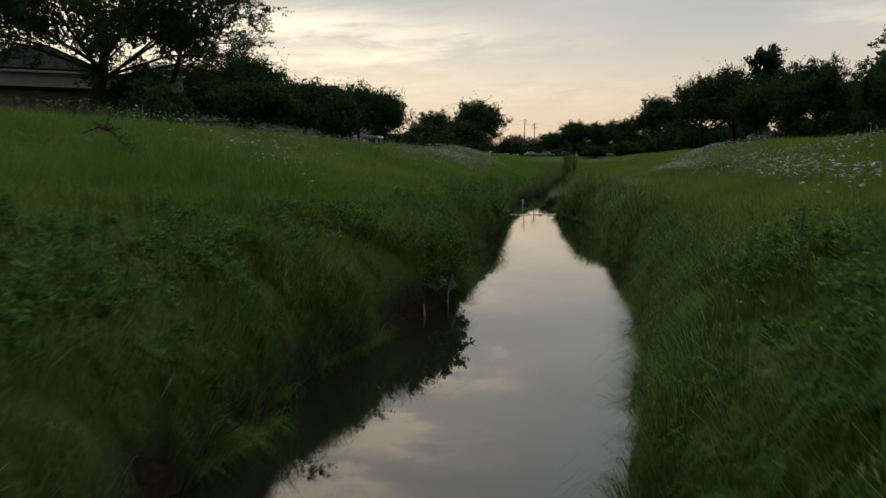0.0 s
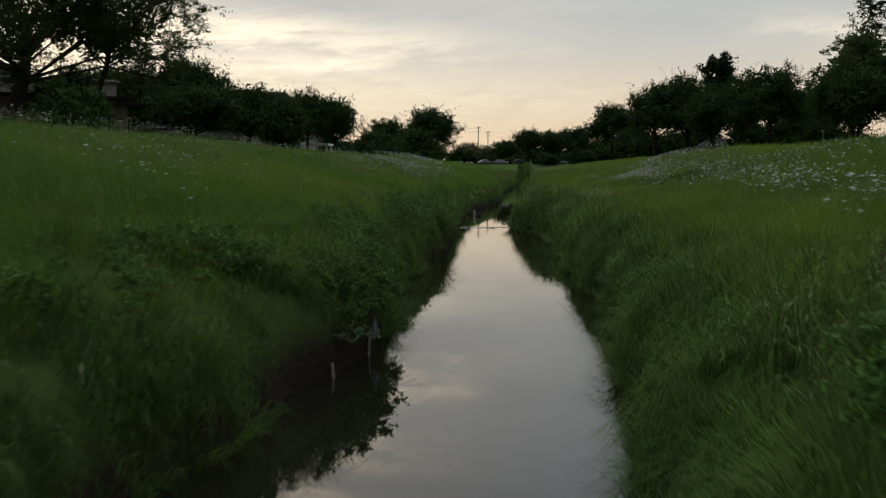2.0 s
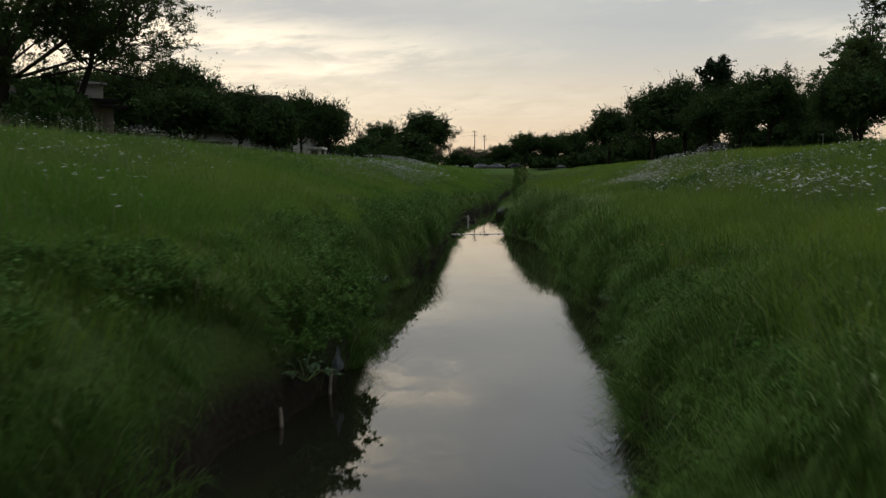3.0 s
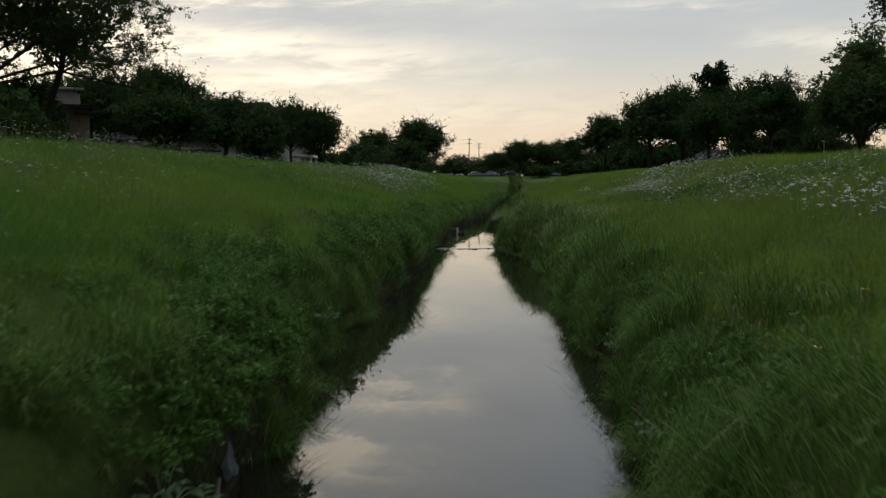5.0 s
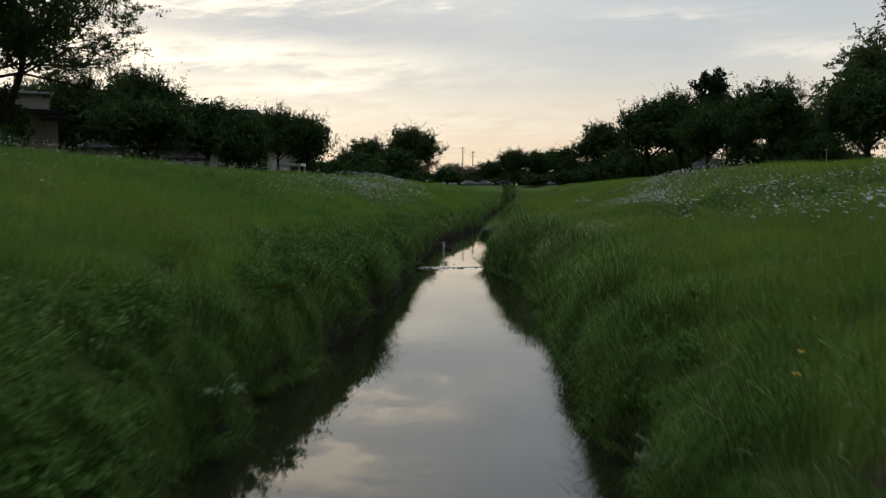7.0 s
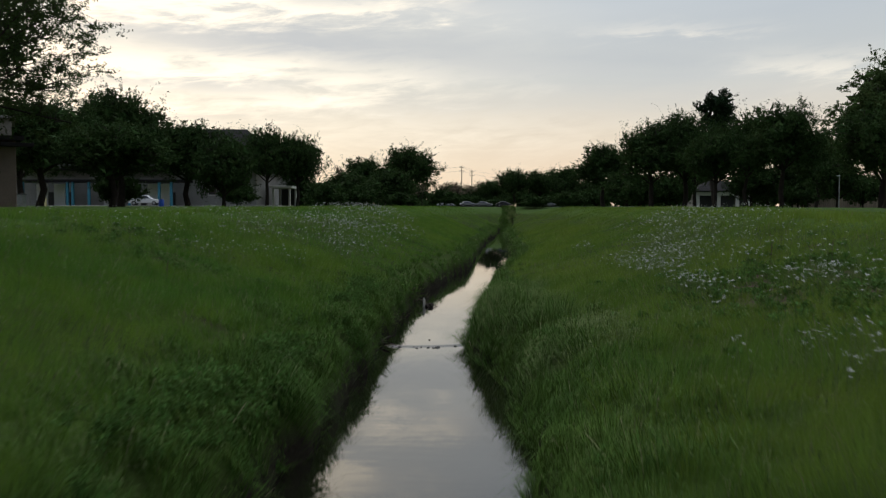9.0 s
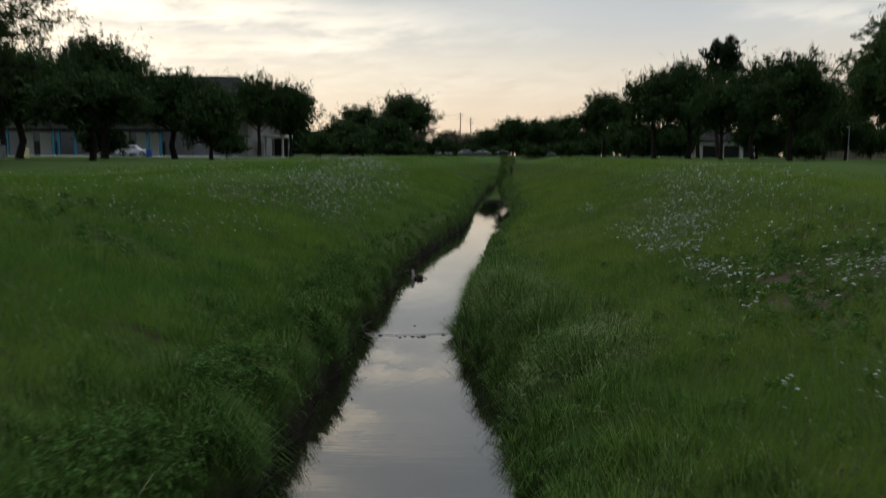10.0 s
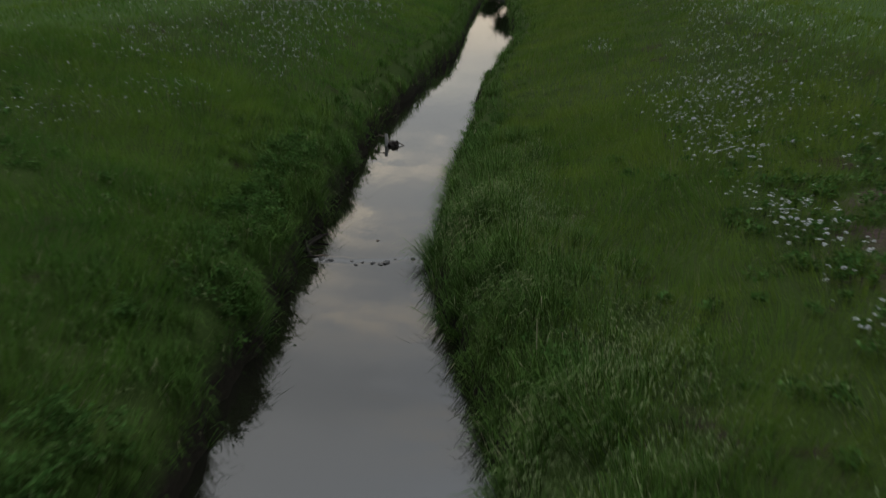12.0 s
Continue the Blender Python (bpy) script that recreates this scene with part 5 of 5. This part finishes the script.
def ribbon(x, y, z, pts, w, wx, wy):
    """Blades of grass: each a strip of quads through pts (offsets from the base), narrowing to a tip. Returns vertices and triangles."""
    n, k = len(x), len(pts)
    v = np.empty((n, 2 * k - 1, 3), np.float32)
    for i, (ox, oy, oz) in enumerate(pts):
        f = w * (1.0, 0.85, 0.55, 0.0)[i] if k == 4 else w * (1.0, 0.7, 0.0)[i]
        if i < k - 1:
            v[:, 2 * i] = np.stack([x + ox - wx * f, y + oy - wy * f, z + oz], 1)
            v[:, 2 * i + 1] = np.stack([x + ox + wx * f, y + oy + wy * f, z + oz], 1)
        else:
            v[:, 2 * i] = np.stack([x + ox, y + oy, z + oz], 1)
    b = np.arange(n) * (2 * k - 1)
    tr = []
    for i in range(k - 2):
        tr += [np.stack([b + 2 * i, b + 2 * i + 1, b + 2 * i + 3], 1), np.stack([b + 2 * i, b + 2 * i + 3, b + 2 * i + 2], 1)]
    i = k - 2
    tr.append(np.stack([b + 2 * i, b + 2 * i + 1, b + 2 * i + 2], 1))
    return v.reshape(-1, 3), np.stack(tr, 1).reshape(-1, 3)


def combed(x, y):
    """The way in which the long grass lies, in swathes about a metre wide."""
    a = 1.7 * np.sin(0.9 * y + 0.5 * x + 1.2 * np.sin(0.6 * x)) + 1.4 * np.sin(1.7 * x - 0.7 * y) + 0.5 * np.sin(3.1 * y + 2.3 * x)
    return np.cos(a), np.sin(a)


def meadow_grass():
    rng = np.random.default_rng(7)
    swards = {-1: ([], [], [0]), 1: ([], [], [0])}
    zones = [  # y from, to; distance from the water from, to; blades a square metre; height; half width; bent or straight
        (1.5, 30, 0.8, 5, 540, 0.50, 0.0031, True), (3.0, 30, 5, 10, 270, 0.46, 0.0050, False), (30, 56, 0.9, 10, 290, 0.46, 0.0066, False), (56, 140, 1.1, 7, 88, 0.36, 0.0118, False),
        (56, 140, 7, 14, 56, 0.30, 0.0135, False), (4, 56, 10, 15, 105, 0.42, 0.0085, False), (20, 140, 14, 20, 13, 0.22, 0.018, False), (140, 230, 0.3, 15, 11, 0.26, 0.034, False)]
    for y0, y1, d0, d1, dens, tall, wide, bent in zones:
        for side in (-1, 1):
            n = int((y1 - y0) * (d1 - d0) * dens)
            y, d = rng.uniform(y0, y1, n), rng.uniform(d0, d1, n)
            wl, wr = edges_at(y)
            x = np.where(side < 0, wl - d, wr + d)
            coarse = np.interp(y, [9.5, 14], [0.72 if side < 0 else 0.82, 0.0]) * np.interp(d, [3.0, 4.4] if side < 0 else [3.6, 5.6], [1.0, 0.0])
            hollow = np.where(d < 2.4, np.clip((mound(x, y) - 0.10) * 3.0, np.where(y > 28, 0.6, 0.22), 1), 1.0)
            keep = (rng.random(n) > bare(x, y)) & (rng.random(n) < hollow) & (rng.random(n) > coarse)
            x, y, d = x[keep], y[keep], d[keep]
            n = len(x)
            z = height(x, y) - 0.02
            patch = 0.5 + 0.5 * np.sin(x * 0.42 + 2.0 + 0.8 * np.sin(y * 0.21)) * np.sin(y * 0.33 + x * 0.1)
            fine = 0.5 + 0.5 * np.sin(x * 3.1 + 1.7 * np.sin(y * 1.3)) * np.sin(y * 2.6 + 0.8 * np.sin(x * 1.9))
            h = tall * (0.55 + 0.5 * rng.random(n)) * (0.60 + 0.40 * patch + np.interp(d, [1, 4, 8], [0.50, 0.28, 0.2]) * fine)
            a = rng.uniform(0, 2 * math.pi, n)
            r = h * (0.05 + 0.42 * rng.random(n))
            cx, cy = combed(x, y)
            lie = h * np.interp(d, [1, 6], [0.42, 0.25])
            lx = r * np.cos(a) + lie * cx - side * 0.14 * h
            ly = r * np.sin(a) + lie * cy - 0.10 * h
            b = rng.uniform(0, math.pi, n)
            w = wide * (0.6 + 0.8 * rng.random(n))
            if bent:
                v, t = ribbon(x, y, z, [(0, 0, 0), (lx * 0.35, ly * 0.35, h * 0.6), (lx, ly, h * 0.92)], w, np.cos(b), np.sin(b))
            else:
                wx, wy = w * np.cos(b), w * np.sin(b)
                v = np.stack([np.stack([x - wx, y - wy, z], 1), np.stack([x + wx, y + wy, z], 1), np.stack([x + lx, y + ly, z + h * 0.92], 1)], 1).reshape(-1, 3)
                t = np.arange(3 * n).reshape(-1, 3)
            vs, ts, base = swards[side]
            vs.append(v)
            ts.append(t + base[0])
            base[0] += len(v)
    for side, mat, label in ((-1, M_GRASS, "fine soft fresh green meadow grass on the slope"), (1, M_GRASS_DRY, "fine soft olive green meadow grass on the slope")):
        vs, ts, base = swards[side]
        tagged(new("meadow_grass", mesh_np("meadow_grass", np.concatenate(vs), np.concatenate(ts), mat)), label, "grass", kind="stuff")


def seed_heads():
    """Pale nodding heads on thin stems, a soft haze over the long grass."""
    rng = np.random.default_rng(19)
    vs, ts, base = [], [], 0
    for y0, y1, d0, d1, dens, wide, sides in ((1.5, 32, 0.3, 9, 66, 0.0040, (1,)), (1.5, 32, 0.3, 9, 92, 0.0042, (-1,)), (32, 62, 0.3, 9, 24, 0.0075, (-1, 1)), (36, 51, 0.1, 2.3, 260, 0.0062, (1,))):
        for side in sides:
            n = int((y1 - y0) * (d1 - d0) * dens)
            y, d = rng.uniform(y0, y1, n), rng.uniform(d0, d1, n)
            wl, wr = edges_at(y)
            x = np.where(side < 0, wl - d, wr + d)
            drift = 0.5 + 0.5 * np.sin(x * 0.9 + 1.5 * np.sin(y * 0.5)) * np.sin(y * 0.7 + 0.6 * x)
            keep = (rng.random(n) > bare(x, y)) & (rng.random(n) < 0.2 + 0.9 * drift)
            x, y, d = x[keep], y[keep], d[keep]
            n = len(x)
            z = np.maximum(height(x, y), 0.0)
            h = rng.uniform(0.42, 0.70, n)
            cx, cy = combed(x, y)
            a = rng.uniform(0, 2 * math.pi, n)
            lx = h * (0.38 * cx + 0.22 * np.cos(a)) - side * 0.12 * h
            ly = h * (0.38 * cy + 0.22 * np.sin(a)) - 0.08 * h
            k = np.sqrt(lx ** 2 + ly ** 2) + 1e-4
            ux, uy = lx / k, ly / k
            ln = rng.uniform(0.05, 0.11, n)
            b = rng.uniform(0, math.pi, n)
            wx, wy = wide * np.cos(b), wide * np.sin(b)
            tx, ty, tz = x + lx, y + ly, z + h * 0.9
            foot = np.stack([x - wx * 0.25, y - wy * 0.25, z], 1), np.stack([x + wx * 0.25, y + wy * 0.25, z], 1)
            mid = [np.stack([tx + ux * ln * 0.45 + q * wx, ty + uy * ln * 0.45 + q * wy, tz - ln * 0.05], 1) for q in (-1, 1)]
            v = np.stack([*foot, np.stack([tx, ty, tz], 1), *mid, np.stack([tx + ux * ln, ty + uy * ln, tz - ln * 0.45], 1)], 1).reshape(-1, 3)
            q = np.arange(n) * 6
            vs.append(v)
            ts.append(np.concatenate([np.stack([q, q + 1, q + 2], 1), np.stack([q + 2, q + 3, q + 4], 1), np.stack([q + 3, q + 5, q + 4], 1)]) + base)
            base += len(v)
    return tagged(new("seed_heads", mesh_np("seed_heads", np.concatenate(vs), np.concatenate(ts), M_SEED)), "pale nodding grass seed heads above the meadow grass", "grass", kind="stuff")


def bank_grass():
    """Coarse tufts whose blades arch out and hang over the water."""
    rng = np.random.default_rng(9)
    vs, ts, base = [], [], 0
    for y0, y1, d1, dens, count, wide, fine in ((1.5, 14, 4.2, 12.0, 52, 0.0034, True), (14, 28, 2.6, 14.0, 52, 0.0034, True), (28, 54, 2.8, 12.0, 38, 0.0058, False), (54, 200, 1.8, 3.2, 22, 0.013, False)):
        for side in (-1, 1):
            n = int((y1 - y0) * d1 * dens)
            y = rng.uniform(y0, y1, n)
            d = d1 * rng.random(n) ** 1.6 + (0.16 if side < 0 and y0 > 20 else 0.0)
            wl, wr = edges_at(y)
            x = np.where(side < 0, wl - d, wr + d)
            # the growth stands in mounds about a metre wide
            rise = mound(x, y)
            tall = 0.5 + 0.5 * np.sin(y * 0.9 + side) * np.sin(y * 0.37 + x)
            size = np.clip(0.26 + 0.55 * rise + 0.30 * tall + rng.normal(0, 0.1, n), 0.22, 1.15) * np.interp(d, [0, 0.9, d1], [0.8, 1.05, 0.45])
            near_left = (side < 0) & (y < 13)
            size = size * np.where((side < 0) & (d < 1.0), np.interp(y, [7, 10, 13.2, 15.2, 18.6, 19.8, 22, 25], [0.7, 0.65, 0.75, 1.2, 1.2, 0.75, 0.75, 1.0]), 1.0)
            keep = rng.random(n) < np.clip((rise - np.where(near_left, 0.34, 0.18)) * 3.5, 0.08, 1)
            keep &= ~((side < 0) & (y > 12.5) & (y < 17.3) & (d < 0.22))
            x, y, d, size = x[keep], y[keep], d[keep], size[keep]
            # the big pale tussock where the creek narrows
            big = np.exp(-((y - 43.5) / 5.5) ** 2 - ((d - 0.9) / 1.1) ** 2) * (side > 0)
            size = size * np.interp(y, [50, 70], [1.0, 0.7]) * (1 + 0.35 * big)
            lie = 2.2 * np.sin(y * 0.8 + x * 0.6 + side)
            x, y, d, size, lie = (np.repeat(q, count) for q in (x, y, d, size, lie))
            m = len(x)
            a = rng.uniform(0, 2 * math.pi, m)
            r0 = 0.17 * np.sqrt(rng.random(m))
            bx, by = x + r0 * np.cos(a), y + r0 * np.sin(a)
            z = np.maximum(height(bx, by), 0.0) - 0.03
            ln = size * (0.5 + 0.5 * rng.random(m))
            out = 0.15 + 0.85 * rng.random(m) ** 1.3
            down = np.interp(d, [0, 1.5], [0.5, 0.12]) * (1.0 if y0 < 20 else 0.6)
            ox = np.cos(a) * out - side * down + 0.22 * np.cos(lie)
            oy = np.sin(a) * out - 0.12 + 0.22 * np.sin(lie)
            k = np.sqrt(ox ** 2 + oy ** 2 + 1e-6)
            sag = np.clip(k, 0, 1.1)
            p1 = (ox * ln * 0.22, oy * ln * 0.22, ln * 0.42)
            p2 = (ox * ln * 0.55, oy * ln * 0.55, ln * (0.72 - 0.16 * sag))
            p3 = (ox * ln * 0.92, oy * ln * 0.92, ln * (0.84 - 0.55 * sag))
            b = a + math.pi / 2 + rng.normal(0, 0.5, m)
            bow = [(0, 0, 0), p1, p2, p3] if fine else [(0, 0, 0), p2, p3]
            v, t = ribbon(bx, by, z, bow, wide * (0.6 + 0.8 * rng.random(m)), np.cos(b), np.sin(b))
            vs.append(v)
            ts.append(t + base)
            base += len(v)
    # rank growth that closes the far end of the channel
    n = 900
    y = rng.uniform(206, 246, n)
    wl, wr = edges_at(y)
    x = wl - 0.6 + (wr - wl + 1.2) * rng.random(n)
    keep = rng.random(n) < np.interp(y, [206, 222], [0.3, 1.0])
    x, y, size = (np.repeat(q[keep], 16) for q in (x, y, rng.uniform(0.35, 0.65, n)))
    m = len(x)
    a = rng.uniform(0, 2 * math.pi, m)
    out = 0.15 + 0.5 * rng.random(m)
    ln = size * (0.5 + 0.5 * rng.random(m))
    z = np.maximum(height(x, y), 0.0) - 0.03
    b = rng.uniform(0, math.pi, m)
    v, t = ribbon(x + 0.3 * np.cos(a), y + 0.3 * np.sin(a), z, [(0, 0, 0), (np.cos(a) * out * ln * 0.4, np.sin(a) * out * ln * 0.4, ln * 0.6), (np.cos(a) * out * ln, np.sin(a) * out * ln, ln * 0.9)], 0.022 * (0.6 + 0.8 * rng.random(m)), np.cos(b), np.sin(b))
    vs.append(v)
    ts.append(t + base)
    base += len(v)
    # a skirt of blades down the steep face, and a few long ones that arch over the water
    for y0, y1, dens, count, wide in ((1.5, 28, 30, 26, 0.0038), (28, 56, 24, 20, 0.0066), (56, 200, 5, 13, 0.014)):
        for side in (-1, 1):
            n = int((y1 - y0) * dens)
            y, d = rng.uniform(y0, y1, n), 0.08 + 0.4 * rng.random(n)
            # bare dark faces: the undercut left bank, and the steep feet of the first reach
            full = np.interp(y, [2, 5, 8, 10], [0.3, 0.3, 0.6, 1.0]) if y0 < 20 else np.full(n, 0.38 if side < 0 and y0 < 50 else 0.9)
            full = full * np.where((side < 0) & (y > 12.3) & (y < 17.6), 0.12, 1.0)
            keep = rng.random(n) < full
            y, d, n = y[keep], d[keep], int(keep.sum())
            wl, wr = edges_at(y)
            thick = (0.7 + 0.3 * np.sin(y * 1.9 + side) * np.sin(y * 0.7)) * np.where((side < 0) & (y > 29), 0.5, 1.0)
            x, y, d, thick = (np.repeat(q, count) for q in (np.where(side < 0, wl - d, wr + d), y, d, thick))
            m = len(x)
            x, y = x + rng.normal(0, 0.04, m), y + rng.normal(0, 0.12, m)
            z = np.maximum(height(x, y), 0.0) - 0.02
            long_one = rng.random(m) < 0.03
            ln = np.where(long_one, 0.55 + 0.55 * rng.random(m), (0.25 + 0.3 * rng.random(m)) * thick)
            out = np.where(long_one, 0.25 + 0.35 * rng.random(m), 0.35 + 0.5 * rng.random(m))
            out = out * (1.0 if y0 < 20 else 0.45)
            ox, oy = -side * out, rng.normal(-0.05, 0.35, m)
            p1 = (ox * ln * 0.35, oy * ln * 0.3, ln * 0.42)
            p2 = (ox * ln * 0.75, oy * ln * 0.65, ln * 0.42)
            p3 = (ox * ln * 1.0, oy * ln, np.maximum(ln * np.where(long_one, 0.5, -0.15), 0.02 - z))
            b = rng.uniform(0, math.pi, m)
            v, t = ribbon(x, y, z, [(0, 0, 0), p1, p3] if y0 > 20 else [(0, 0, 0), p1, p2, p3], np.where(long_one, 0.6, 1.0) * wide * (0.6 + 0.7 * rng.random(m)), np.cos(b), np.sin(b))
            vs.append(v)
            ts.append(t + base)
            base += len(v)
    return tagged(new("bank_grass", mesh_np("bank_grass", np.concatenate(vs), np.concatenate(ts), M_TUFT)), "coarse dark green grass tufts arching over the water's edge", "grass", kind="stuff")


def bank_weeds():
    """Leafy weeds on the banks, and low rosettes where the turf is thin."""
    rng = np.random.default_rng(13)
    cen, rad = [], []
    for i in range(620):
        y = rng.uniform(2, 62)
        side = rng.choice((-1, 1))
        wl, wr = edges_at(np.array([y]))
        d = rng.uniform(0.02, 1.15)
        if math.sin(y * 0.8 + side * 1.3) * math.sin(y * 0.31 + 2) < 0.02 or (side < 0 and 12.5 < y < 17.5 and d < 0.5):
            continue
        x = float(wl[0] - d) if side < 0 else float(wr[0] + d)
        cen.append((x, y, on_ground(x, y) + rng.uniform(0.1, 0.4)))
        rad.append(rng.uniform(0.14, 0.34))
    for i in range(260):
        y, d = rng.uniform(15, 31), rng.uniform(0.3, 1.25)
        if math.sin(y * 1.1) * math.sin(d * 2.4 + y * 0.4) < 0.1:
            continue
        x = float(edges_at(np.array([y]))[0][0]) - d
        cen.append((x, y, on_ground(x, y) + rng.uniform(0.25, 0.6)))
        rad.append(rng.uniform(0.18, 0.38))
    for i in range(110):
        y, d = rng.uniform(14.9, 19.4), rng.uniform(-0.26, 0.4)
        x = float(edges_at(np.array([y]))[0][0]) - d
        cen.append((x, y, rng.uniform(0.72, 1.2) + 1.0 * max(d, 0)))
        rad.append(rng.uniform(0.14, 0.27))
    for side, n, y0, y1, far in ((-1, 230, 3, 8.5, 3.7), (1, 220, 3, 8.5, 3.7), (-1, 110, 8.5, 15, 2.0)):
        for i in range(n):
            y, d = rng.uniform(y0, y1), rng.uniform(0.7, far)
            wl, wr = edges_at(np.array([y]))
            x = float(wl[0] - d) if side < 0 else float(wr[0] + d)
            if mound(x, y) > 0.42:
                cen.append((x, y, on_ground(x, y) + rng.uniform(0.2, 0.5)))
                rad.append(rng.uniform(0.16, 0.36))
    v0, t0 = leaf_cards(rng, np.array(cen), np.array(rad), 140000, 0.030, 0.75, 14, 0.2)
    cen, rad = [], []
    for i in range(360):
        y, d = rng.uniform(30.5, 52), rng.uniform(0.25, 1.2)
        if math.sin(y * 0.9 + 1.0) * math.sin(d * 2.0 + y * 0.5) < 0.05:
            continue
        x = float(edges_at(np.array([y]))[0][0]) - d
        cen.append((x, y, on_ground(x, y) + rng.uniform(0.2, 0.6)))
        rad.append(rng.uniform(0.2, 0.42))
    v1, t1 = leaf_cards(rng, np.array(cen), np.array(rad), 24000, 0.038, 0.75, 14, 0.2)
    v0, t0 = np.concatenate([v0, v1]), np.concatenate([t0, t1 + len(v0)])
    cen, rad = [], []
    for cx, cy, rx, ry in ROUGH:
        for i in range(int((26 if cx > 0 else 11) * rx * ry)):
            x, y = rng.normal(cx, rx * 0.8), rng.normal(cy, ry * 0.8)
            cen.append((x, y, on_ground(x, y) + rng.uniform(0.04, 0.2)))
            rad.append(rng.uniform(0.10, 0.30))
    v, t = leaf_cards(rng, np.array(cen), np.array(rad), 30000, 0.055, 0.45)
    v, t = np.concatenate([v0, v]), np.concatenate([t0, t + len(v0)])
    return tagged(new("bank_weeds", mesh_np("bank_weeds", v, t, M_WEED)), "leafy green weeds among the bank grass", "weeds", kind="stuff")


meadow_grass()
seed_heads()
bank_grass()
bank_weeds()
